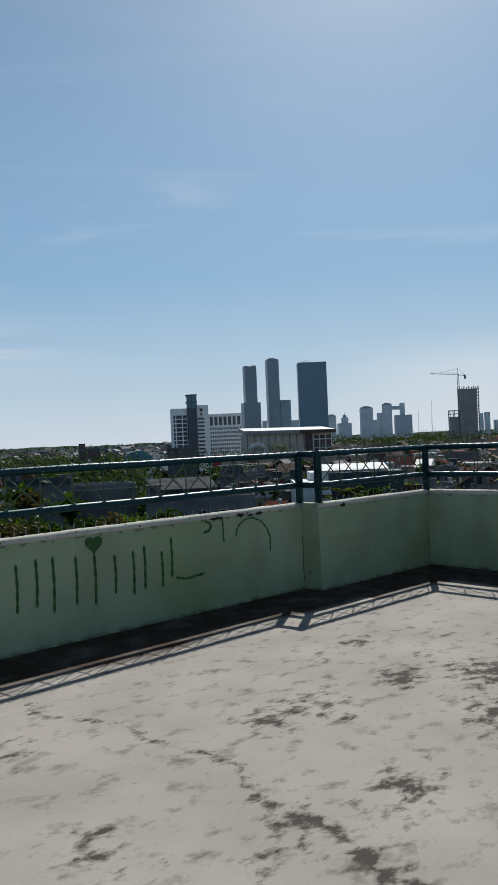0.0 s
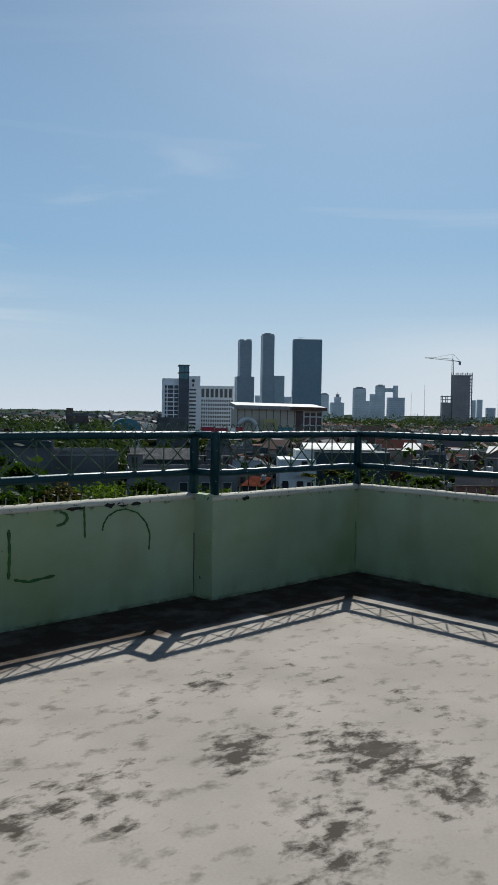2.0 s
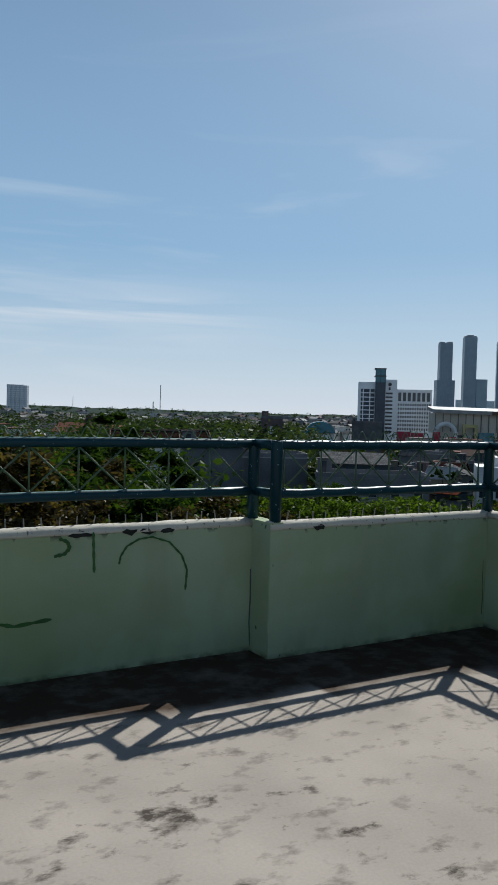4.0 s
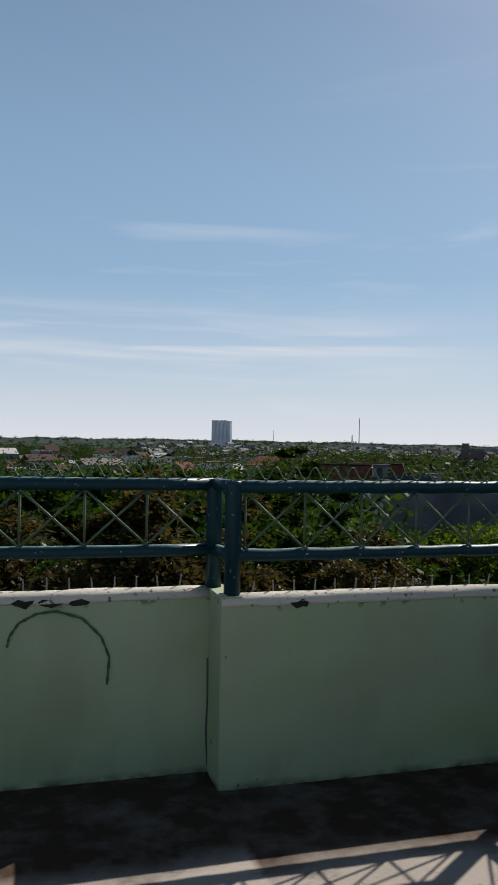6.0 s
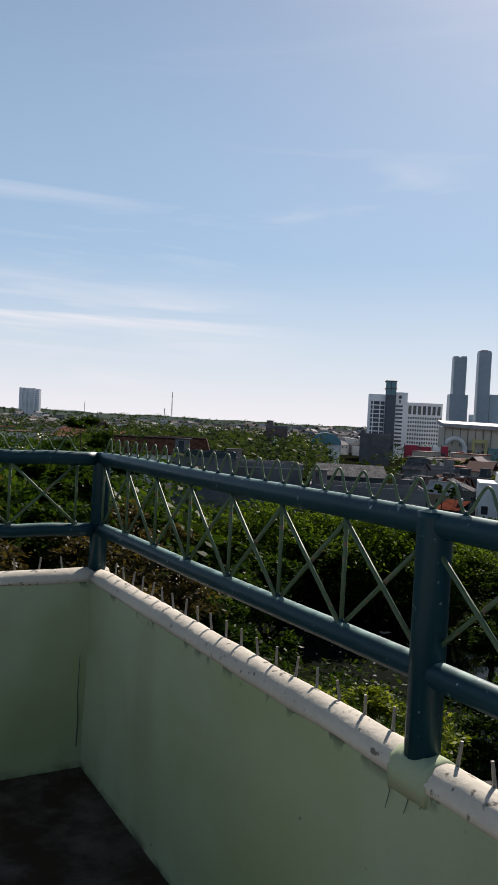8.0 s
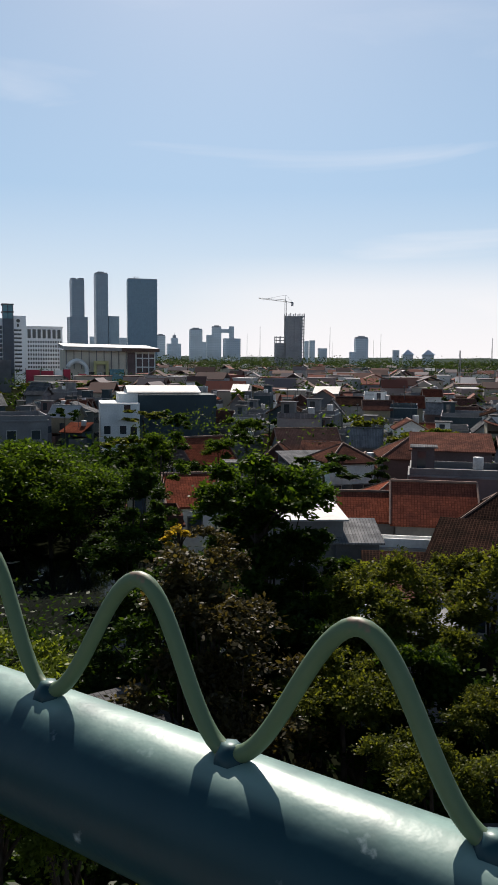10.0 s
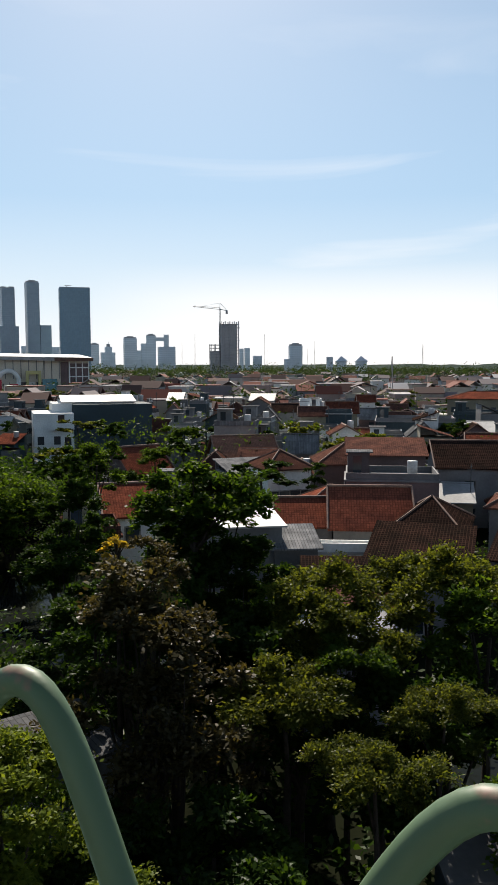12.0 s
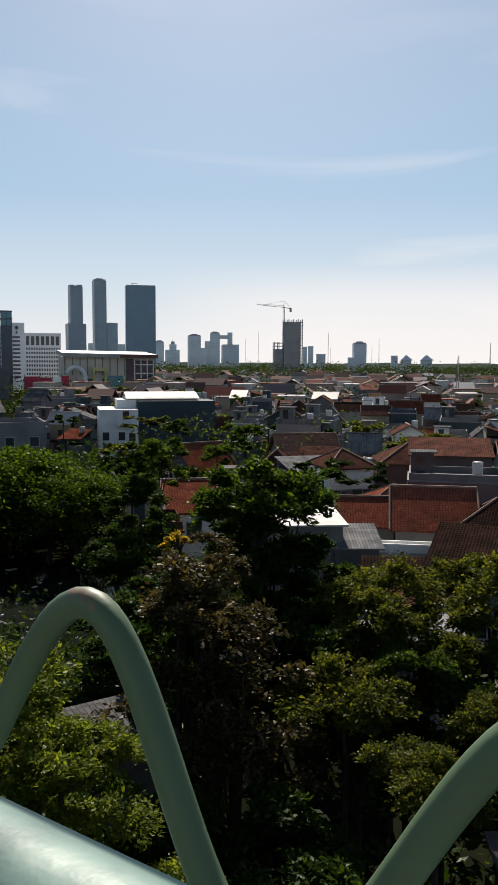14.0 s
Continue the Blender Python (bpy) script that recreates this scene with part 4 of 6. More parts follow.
for kind, b, d, top, r, rz in (
        # beyond the east parapet
        ("green", 56.4, 34, -2.2, 3.2, 2.4), ("dark", 57.0, 35.5, -3.2, 3.3, 5.4), ("column", 47.4, 44, -2.3, 2.0, 5.5), ("dark", 58.2, 34.5, -4.4, 2.8, 5.6), ("dark", 57.6, 33.0, -7.2, 3.0, 4.6), ("dark", 60.8, 38, -8.6, 2.8, 3.8), ("brown", 53.2, 25, -3.4, 3.1, 5.6), ("brown", 55.0, 23, -6.6, 2.8, 4.2), ("dark", 51.5, 27, -5.2, 2.6, 4.8),
        ("yellow", 50.6, 27.5, -4.1, 0.72, 0.6), ("brown", 52.6, 26.5, -4.0, 1.8, 1.8), ("rain", 38.6, 79, -6.4, 9.6, 6.6), ("rain", 31.4, 76, -5.9, 9.6, 6.6), ("rain", 43.4, 74, -7.6, 6.6, 5.2), ("dark", 34.8, 88, -6.8, 7.0, 4.8), ("dark", 40.6, 90, -7.4, 6.0, 4.4), ("rain", 25.0, 72, -6.2, 7.6, 5.4), ("dark", 28.0, 84, -6.4, 6.0, 5.0), ("dark", 20.5, 64, -4.6, 5.0, 5.4), ("dark", 36.0, 70.5, -10.4, 3.0, 2.6), ("dark", 41.6, 72.5, -10.8, 3.0, 2.6), ("dark", 30.0, 68, -10.2, 3.2, 2.8), ("dark", 49.0, 33, -6.2, 2.6, 4.6), ("dark", 53.5, 30, -6.6, 2.8, 4.4), ("dark", 59.5, 29, -7.6, 2.8, 3.6), ("green", 49.4, 62, -3.6, 2.4, 3.4), ("dark", 50.2, 78, -6.2, 3.0, 3.4), ("green", 53.5, 92, -7.4, 2.6, 2.6), ("dark", 46.8, 96, -8.0, 3.4, 3.0), ("green", 55.5, 120, -7.0, 3.0, 3.0),
        ("olive", 66.3, 30, -6.2, 3.0, 2.6), ("green", 63.6, 31, -6.6, 2.0, 2.6), ("olive", 70.5, 30, -6.6, 3.2, 2.6), ("green", 67.6, 26.5, -7.4, 1.8, 2.0), ("olive", 73.5, 33, -6.0, 3.4, 3.0), ("green", 77.5, 31, -6.4, 2.8, 3.4),
        ("olive", 62.8, 25, -8.0, 2.6, 2.2), ("olive", 69.5, 20.5, -8.2, 2.0, 1.6), ("dark", 64.0, 27.5, -8.4, 3.0, 3.2), ("dark", 70.0, 26, -8.6, 3.2, 3.2), ("dark", 60.2, 33, -5.0, 2.4, 5.8), ("column", 61.2, 34, -6.2, 1.8, 5.4), ("dark", 59.8, 30.5, -8.2, 2.6, 4.2), ("dark", 75.0, 27, -8.8, 3.2, 3.4), ("olive", 74.5, 24.5, -8.4, 1.8, 1.6), ("green", 82.5, 22, -8.6, 2.2, 2.6),
        ("green", 84.0, 28, -6.6, 2.6, 3.2), ("olive", 88.0, 26, -7.2, 3.0, 2.8), ("lime", 41.8, 16.5, -4.4, 2.0, 3.6), ("lime", 37.5, 19.5, -4.8, 2.3, 3.6), ("green", 43.6, 21, -9.4, 1.6, 2.6), ("dark", 49.5, 20, -9.8, 2.0, 2.4), ("dark", 50.6, 40, -7.4, 2.6, 4.4), ("dark", 47.4, 40, -7.0, 2.4, 4.4), ("column", 48.9, 47, -4.8, 1.9, 5.2), ("dark", 46.2, 60, -10.2, 3.0, 3.0), ("dark", 48.2, 54, -9.6, 2.8, 3.4), ("green", 68.6, 108, -7.2, 2.6, 2.8), ("dark", 65.0, 78, -7.4, 1.5, 3.0), ("lime", 50.5, 16.5, -9.0, 1.8, 2.4),
        ("lime", 34.0, 17.0, -3.6, 2.0, 3.4), ("dark", 57.5, 20, -9.6, 2.6, 2.6), ("dark", 62.0, 17, -11.0, 2.4, 2.0), ("dark", 54.5, 18, -10.5, 2.4, 2.4),
        # beyond the north parapet
        ("brown", 6.5, 17.5, 0.9, 2.4, 4.6), ("brown", -1.5, 16.5, 1.2, 2.6, 4.8), ("brown", -9.5, 16.0, 1.1, 2.6, 4.6), ("brown", -18.0, 16, 0.9, 2.6, 4.4), ("dark", 2.5, 21, 0.7, 2.8, 3.2), ("dark", 12.0, 22.5, 0.25, 3.0, 4.0), ("brown", 17.0, 20.0, -0.3, 2.2, 3.6), ("brown", 14.2, 17.0, -0.3, 1.9, 4.2),
        ("brown", 20.5, 18.0, -0.35, 1.8, 3.6), ("dark", 18.0, 27, -1.0, 3.0, 4.8), ("dark", 23.5, 26, -2.2, 2.8, 5.0), ("dark", 28.2, 42, -4.6, 3.4, 4.4), ("dark", 26.5, 33, -3.8, 2.8, 4.6), ("dark", 27.0, 24, -7.8, 2.6, 3.6), ("brown", 30.5, 17.5, -6.8, 1.8, 3.0), ("dark", 8.0, 25, 0.5, 3.2, 4.6), ("dark", -6.0, 22, 0.9, 3.0, 3.8), ("green", -24, 18, 0.6, 2.8, 4.0),
        ("dark", 16.6, 60, 1.3, 3.6, 3.2), ("dark", 31.5, 38, -12.2, 2.6, 1.8), ("dark", 38.5, 36, -12.4, 2.4, 1.8), ("dark", 45.0, 37, -12.0, 2.6, 2.0), ("brown", 40.5, 27, -11.0, 2.0, 2.6), ("dark", 35.0, 30, -12.2, 2.2, 1.8), ("dark", 5.0, 34, 0.4, 3.4, 4.0), ("dark", -4.0, 33, 0.6, 3.6, 4.0), ("dark", 11.0, 38, -0.2, 3.8, 4.0), ("dark", -14, 32, 0.7, 3.6, 4.0), ("dark", 15.5, 42, -0.8, 3.4, 4.0)):
    tree(kind, *polar(b, d), top, r, rz)

# the river below the far trees, with litter and foam afloat
RIVER = ((33, -34, 2.6), (33.6, -4, 2.2), (35, 14, 2.6), (39.0, 30, 5.4), (40.5, 44, 7.4), (41.5, 56, 7.4), (38, 68, 6.0), (28, 84, 5.5), (8, 108, 5.5))


def river_sides(step=10):
    pts = []
    for (x0, y0, w0), (x1, y1, w1) in zip(RIVER, RIVER[1:]):
        for k in range(step):
            u = k / step
            pts.append((x0 + (x1 - x0) * u, y0 + (y1 - y0) * u, (w0 + (w1 - w0) * u) * (1 + 0.05 * math.sin(len(pts) * 1.9))))
    return pts


def in_river(x, y, margin=0.0):
    hit = np.zeros(np.shape(x), bool)
    for px, py, w in river_sides(5):
        hit |= np.hypot(x - px, y - py) < w + margin
    return hit


side = river_sides()
wv, wf = [], []
for i, (x, y, w) in enumerate(side):
    p0, p1 = side[max(i - 1, 0)], side[min(i + 1, len(side) - 1)]
    ln = math.hypot(p1[0] - p0[0], p1[1] - p0[1])
    nx_, ny_ = (p1[1] - p0[1]) / ln, -(p1[0] - p0[0]) / ln
    wv += [(x - nx_ * w, y - ny_ * w, GROUND + 0.05), (x + nx_ * w, y + ny_ * w, GROUND + 0.05)]
wf = [(2 * i, 2 * i + 1, 2 * i + 3, 2 * i + 2) for i in range(len(side) - 1)]
tagged(part("river", Shape().add(wv, wf), M_WATER), "dark still river in the shade of trees", "river", kind="structure")
rnd = np.random.default_rng(21)
litter = Shape()
for i in range(90):
    x, y, w = side[rnd.integers(22, 62)]
    x, y = x + rnd.normal(0, 0.45) * w, y + rnd.uniform(-1.5, 1.5)
    if not in_river(np.array(x), np.array(y), -0.8):
        continue
    r, k = rnd.uniform(0.04, 0.14) * (2.0 if i % 14 == 0 else 1), 7
    a0, el_ = rnd.uniform(0, 6), rnd.uniform(1, 3.2)
    ring = [(x + r * el_ * math.cos(a0 + 6.283 * j / k) * rnd.uniform(.6, 1.2), y + r * math.sin(a0 + 6.283 * j / k) * rnd.uniform(.6, 1.2)) for j in range(k)]
    litter.add([(p, q, GROUND + 0.045) for p, q in ring] + [(x + (p - x) * .8, y + (q - y) * .8, GROUND + 0.09) for p, q in ring], [(j, (j + 1) % k, k + (j + 1) % k, k + j) for j in range(k)] + [tuple(range(k, 2 * k))])
tagged(part("floating_litter", litter, M_FOAM), "pale litter and foam floating on the dark river", "litter", kind="stuff")

# bushes and creepers in the shade below the trees
rnd = np.random.default_rng(5)
nb = 2600
bd, bb = rnd.uniform(9, 80, nb), np.radians(rnd.uniform(-28, 104, nb))
bc = np.column_stack((EYE[0] + bd * np.sin(bb), EYE[1] + bd * np.cos(bb), GROUND + rnd.uniform(0.2, 4.2, nb) * rnd.uniform(0.3, 1, nb)))
n2 = 900
bd[:n2], bb[:n2] = rnd.uniform(20, 50, n2), np.radians(rnd.uniform(18, 54, n2))
bc[:n2, 0], bc[:n2, 1] = EYE[0] + bd[:n2] * np.sin(bb[:n2]), EYE[1] + bd[:n2] * np.cos(bb[:n2])
keep = ((bc[:, 0] > 1.5) | (bc[:, 1] > 1.8)) & ~in_river(bc[:, 0], bc[:, 1], 0.6)
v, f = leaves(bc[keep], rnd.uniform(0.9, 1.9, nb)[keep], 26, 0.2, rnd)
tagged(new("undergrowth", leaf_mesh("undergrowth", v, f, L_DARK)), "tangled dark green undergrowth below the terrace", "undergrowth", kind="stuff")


# ---- houses ----
def island_material(name, colours, rough=0.8):
    """A shade for each separate piece of a joined mesh."""
    m = material(name, colours[0], rough=rough, scale=0.2, fine=2, bump=0)
    n, l = m.node_tree.nodes, m.node_tree.links
    g, r, mx = n.new("ShaderNodeNewGeometry"), n.new("ShaderNodeValToRGB"), n.new("ShaderNodeMixRGB")
    r.color_ramp.interpolation = "CONSTANT"
    for i, c in enumerate(colours):
        e = r.color_ramp.elements[i] if i < 2 else r.color_ramp.elements.new(i / len(colours))
        e.position, e.color = i / len(colours), (*c, 1)
    l.new(g.outputs["Random Per Island"], r.inputs[0])
    p = n["Principled BSDF"]
    mx.inputs[0].default_value = 0.8
    l.new(p.inputs["Base Color"].links[0].from_socket, mx.inputs[1])
    l.new(r.outputs[0], mx.inputs[2])
    l.new(mx.outputs[0], p.inputs["Base Color"])
    return m


def slope(w, d, z, rise, s, over=0.45, thick=0.14):
    """One slope of a gabled roof, with thickness; the ridge runs along x and s is its side."""
    x, y, ze = w / 2 + over, s * (d / 2 + over), z - rise * over / (d / 2)
    vs = [(-x, y, ze), (x, y, ze), (x, 0.0, z + rise), (-x, 0.0, z + rise)]
    return Shape().add(vs + [(px, py, q - thick) for px, py, q in vs], [(0, 1, 2, 3), (7, 6, 5, 4), (0, 4, 5, 1), (1, 5, 6, 2), (2, 6, 7, 3), (3, 7, 4, 0)])


def hip(sh, w, d, z, rise, over=0.45, thick=0.14):
    a, b = w / 2 + over, d / 2 + over
    k = max(a - b, 0.05)
    top = [(-a, -b, z), (a, -b, z), (a, b, z), (-a, b, z), (-k, 0, z + rise), (k, 0, z + rise)]
    return sh.add(top + [(x, y, q - thick) for x, y, q in top[:4]], [(0, 1, 5, 4), (1, 2, 5), (2, 3, 4, 5), (3, 0, 4), (9, 8, 7, 6), (0, 6, 7, 1), (1, 7, 8, 2), (2, 8, 9, 3), (3, 9, 6, 0)])


TILED = (M_TILE, M_TILE_OLD, M_TILE_DARK, M_SALMON)
WINDOW = Shape().box((-0.55, -0.05, -0.6), (0.55, 0.05, 0.6)).mesh("window", M_PANE)
FRAME = Shape().box((-0.65, -0.035, 0.6), (0.65, 0.09, 0.7)).box((-0.65, -0.035, -0.72), (0.65, 0.12, -0.6)).box((-0.65, -0.035, -0.6), (-0.55, 0.08, 0.6)).box((0.55, -0.035, -0.6), (0.65, 0.08, 0.6)).mesh("window_frame", M_FRAME)
TANK = Shape().tube([(0, 0, 0), (0, 0, 1.1), (0, 0, 1.25), (0, 0, 1.32)], 0.5, 12).mesh("water_tank", M_TANK, True)


def house(x, y, turn, w, d, h, roof, wall_mat, roof_mat, rise=1.8, label="low house", windows=2, tank=False, base=GROUND):
    """A house whose front faces its local -y."""
    root = thing("house", x, y, base, turn, label, "house", "houses below the terrace")
    part("wall", Shape().box((-w / 2, -d / 2, -0.2), (w / 2, d / 2, h)), wall_mat, root)
    sh = Shape()
    if roof == "gable":
        for sd_ in (1, -1):
            part("roof_slope", slope(w, d, h, rise, sd_), roof_mat, root)
        part("gable_wall", Shape().prism([(-d / 2, h), (d / 2, h), (0, h + rise - 0.16)], -w / 2, w / 2), wall_mat, root).rotation_euler = (0, 0, radians(90))
        rg = Shape().tube([(-w / 2 - .46, 0, h + rise + .02), (w / 2 + .46, 0, h + rise + .02)], 0.14, 6)
        ze = h - rise * .45 / (d / 2)
        for sx in (-1, 1):
            for sy in (-1, 1):
                rg.tube([(sx * (w / 2 + .45), sy * (d / 2 + .45), ze + .02), (sx * (w / 2 + .45), 0, h + rise + .02)], 0.1, 5)
        part("ridge", rg, M_RIDGE if roof_mat in TILED else roof_mat, root)
    elif roof == "hip":
        hip(sh, w, d, h, rise)
        ka, kb = w / 2 + .45, d / 2 + .45
        kk = max(ka - kb, 0.05)
        rg = Shape().tube([(-kk, 0, h + rise), (kk, 0, h + rise)], 0.13, 6)
        for sx in (-1, 1):
            for sy in (-1, 1):
                rg.tube([(sx * ka, sy * kb, h), (sx * kk, 0, h + rise)], 0.1, 5)
        part("ridge", rg, M_RIDGE, root)
    elif roof == "lean":
        t = 0.12
        vs = [(-w / 2 - .3, -d / 2 - .5, h + .1), (w / 2 + .3, -d / 2 - .5, h + .1), (w / 2 + .3, d / 2 + .2, h + .1 + rise), (-w / 2 - .3, d / 2 + .2, h + .1 + rise)]
        sh.add(vs + [(a, b, c - t) for a, b, c in vs], [(0, 1, 2, 3), (7, 6, 5, 4), (0, 4, 5, 1), (1, 5, 6, 2), (2, 6, 7, 3), (3, 7, 4, 0)])
        part("back_wall", Shape().box((-w / 2, d / 2 - .15, h), (w / 2, d / 2, h + rise)), wall_mat, root)
    else:
        sh.box((-w / 2 - .15, -d / 2 - .15, h), (w / 2 + .15, d / 2 + .15, h + .18))
        for a in ((-w / 2, -d / 2, w / 2, -d / 2 + .14), (-w / 2, d / 2 - .14, w / 2, d / 2), (-w / 2, -d / 2 + .14, -w / 2 + .14, d / 2 - .14), (w / 2 - .14, -d / 2 + .14, w / 2, d / 2 - .14)):
            part("parapet", Shape().box((a[0], a[1], h + .18), (a[2], a[3], h + .8)), roof_mat if roof_mat is not M_METAL_ROOF else wall_mat, root)
        if w > 3.4 and d > 3.4 and (int(x * 7) % 3 != 0):
            hut = part("stair_hut", Shape().box((-w / 2 + .2, d / 2 - 2.1, h + .18), (-w / 2 + 2.3, d / 2 - .2, h + 2.3)), wall_mat, root)
            part("hut_roof", Shape().box((-w / 2, d / 2 - 2.4, h + 2.3), (-w / 2 + 2.6, d / 2, h + 2.42)), M_SHEET, hut)
            part("hut_door", Shape().box((-w / 2 + .7, d / 2 - 2.14, h + .2), (-w / 2 + 1.5, d / 2 - 2.08, h + 2.0)), M_PANE, hut)
    if sh.v:
        part("roof", sh, roof_mat, root)
    floors = max(1, int(h / 3.1))
    for fl in range(floors):
        for i in range(windows):
            wx = -w / 2 + w * (i + 0.5) / windows
            o = part("window", WINDOW, None, root)
            o.location = (wx, -d / 2, 1.6 + fl * 3.1)
            if math.hypot(x, y) < 125:
                fr = part("window_frame", FRAME, None, o)
                fr.location, fr.rotation_euler = (0, -0.01, 0), (0, 0, radians(180))
    if tank:
        part("water_tank", TANK, None, root).location = (w * 0.25, d * 0.2, h + 0.2 if roof == "flat" else h + rise * 0.5)
    return root


def facing(b):
    """The turn that points a local -y front at the terrace."""
    return -b


# the nearest houses, one by one
NEAR = (  # bearing, distance, extra turn, w, d, eave height, roof, wall, roof material, rise, label, windows, tank
    (68.9, 66, 4, 6.0, 7.4, 5.7, "gable", M_FACE, M_TILE, 2.5, "grey house with a bright orange tiled gable roof", 2, False),
    (64.2, 66, 4, 4.2, 6.0, 5.6, "gable", M_GREY, M_TILE, 1.6, "small house with an orange tiled roof", 1, False),
    (66.2, 73, 10, 6.0, 6.0, 5.4, "hip", M_GREY, M_TILE, 1.9, "house with a deep red hipped roof", 1, False),
    (73.3, 63, -6, 5.2, 8.0, 5.8, "hip", M_GREY, M_TILE_DARK, 2.2, "house with a dark brown tiled hipped roof", 1, False),
    (72.6, 54, -6, 6.4, 6.0, 5.2, "lean", M_GREY, M_TILE_DARK, 1.7, "low house with a dark tiled lean-to roof", 1, False),
    (66.6, 51, 4, 4.0, 3.6, 4.4, "lean", M_GREY, M_TILE_DARK, 0.9, "shed with a dark tiled lean-to roof", 0, False),
    (66.5, 46, 4, 6.0, 4.0, 4.0, "lean", M_BEIGE, M_TILE_OLD, 1.0, "old shed with a worn brown tiled roof", 0, False),
    (68.4, 57, 4, 6.4, 1.2, 4.7, "flat", M_WHITE, M_METAL_ROOF, 1.0, "long narrow building with a pale metal roof edge", 0, False),
    (59.7, 57, 8, 4.8, 6.0, 7.1, "lean", M_GREY, M_METAL_ROOF, 0.25, "grey building with a flat white roof", 1, False),
    (63.4, 56, 8, 3.0, 4.0, 5.6, "lean", M_GREY, M_SHEET, 0.8, "grey lean-to with a sheet roof", 0, False),
    (62.5, 84, 22, 4.8, 5.4, 7.6, "hip", M_WHITE, M_TILE_OLD, 1.7, "white two-storey house with arched windows and red hipped roof", 4, False),
    (60.6, 88, 20, 7.0, 6.0, 6.6, "lean", M_GREY, M_SHEET, 1.0, "grey house with a flat sheet roof", 2, False),
    (59.8, 112, 14, 8.2, 6.4, 6.0, "gable", M_GREY, M_SALMON, 2.4, "wide house with a salmon pink roof", 2, False),
    (70.4, 78, 3, 8.6, 6.0, 7.3, "flat", M_PINK, M_GREY, 1.0, "faded mauve two-storey block with a flat roof", 2, True),
    (70.0, 86, 3, 8.0, 5.0, 8.8, "lean", M_PINK, M_TILE_OLD, 1.4, "house with a weathered brown tile roof", 1, False),
    (67.2, 96, 8, 7.0, 7.0, 6.8, "hip", M_PINK, M_TILE_OLD, 2.2, "house with a dull brown hipped roof", 1, False),
    (51.4, 68, 6, 3.8, 9.0, 6.4, "gable", M_WHITE, M_TILE, 1.8, "white-walled house with a red tiled roof", 1, False),
    (48.8, 58, 3, 4.0, 5.0, 6.2, "flat", M_BEIGE, M_TILE_OLD, 1.0, "low shed with a flat pale roof", 0, False),
    (52.2, 96, 30, 5.5, 7.0, 6.0, "gable", M_PINK, M_TILE, 2.6, "steep red roofed house", 0, False),
    (80.9, 60, -8, 6.4, 5.0, 4.4, "lean", M_GREY, M_TILE_DARK, 2.0, "house with a dark ribbed roof", 1, False),
    (86.0, 52, -8, 5.0, 5.0, 5.6, "lean", M_GREY, M_METAL_ROOF, 0.9, "house with a pale sheet roof", 1, False),
    (80.0, 74, -4, 6.4, 7.0, 6.0, "hip", M_GREY, M_TILE_OLD, 2.0, "house with a brown hipped roof", 2, False),
    (75.4, 96, 10, 7.0, 9.0, 7.0, "gable", M_GREY, M_TILE_DARK, 2.4, "dark grey gabled house with brown tiles", 1, False),
    (78.0, 110, 4, 9.0, 8.0, 7.4, "gable", M_GREY, M_TILE, 1.8, "house with a red roof behind a dark gable", 1, False),
    (77.9, 170, 2, 19.0, 8.0, 8.2, "flat", M_DARKWALL, M_DARKWALL, 1, "long dark blank-walled building", 0, False),
    (77.7, 200, 2, 24.0, 10.0, 10.4, "hip", M_BEIGE, M_TILE, 1.6, "long multi-storey block with an orange roof", 8, True),
    (72.0, 150, 2, 14.0, 8.0, 8.0, "flat", M_DARKWALL, M_GREY, 1, "dark grey flat-roofed block", 3, True),
    (37.3, 112, 3, 15.5, 9.0, 9.6, "flat", M_CLAD, M_CLAD, 1, "raw grey concrete two-storey building with columns", 5, False),
    (36.2, 122, 3, 10.0, 8.0, 11.0, "lean", M_DARKWALL, M_SHEET, 1.4, "dark block with a pale sheet roof", 0, False),
    (29.9, 122, 6, 11.0, 9.0, 11.6, "flat", M_CLAD, M_METAL_ROOF, 1, "blank grey box building with a pale roof edge", 0, False),
    (25.6, 116, 0, 9.0, 6.0, 13.0, "flat", M_GREY, M_DARKWALL, 1, "grey and dark box building among trees", 0, False),
    (21.2, 150, 0, 12.0, 9.0, 12.0, "gable", M_WHITE, M_TILE_DARK, 2.6, "long dark-roofed house among trees", 3, False),
    (24.0, 152, 10, 9.0, 9.0, 12.0, "gable", M_WHITE, M_TILE_DARK, 2.8, "white gabled house with a dark roof", 2, False),
    (31.0, 260, 0, 7.0, 6.0, 17.0, "flat", M_PINK, M_GREY, 1, "maroon box building with a round sign", 0, False),
    (38.1, 420, 0, 15.5, 10.0, 15.4, "flat", M_GREY, M_GREY, 1, "grey podium block beside the hotel", 0, False),
)
for b, d, ex, w, dp, h, roof, wm, rm, rise, lab, win, tank in NEAR:
    house(*polar(b, d), facing(b) + ex, w, dp, h, roof, wm, rm, rise, lab, win, tank)

# the white and dark block with a metal roof
blk = thing("house", *polar(49.2, 162), GROUND, facing(49.2) + 6, "white house with a dark wall and pale metal roof", "house", "houses below the terrace")
part("dark_wall", Shape().box((-4.2, -5, 0), (11.0, 9, 10.8)), M_DARKWALL, blk, "dark blue-grey blank wall")
part("white_wing", Shape().box((-11.6, -7, 0), (-4.25, 5, 9.3)).box((-8.0, -3, 9.3), (-4.25, 6, 11.0)), M_WHITE, blk, "white rendered wing")
for sd_ in (1, -1):
    part("roof_slope", slope(14.0, 12.0, 11.3, 1.1, sd_, 0.3), M_METAL_ROOF, blk, "pale metal roof").location = (1.0, 3.0, 0)
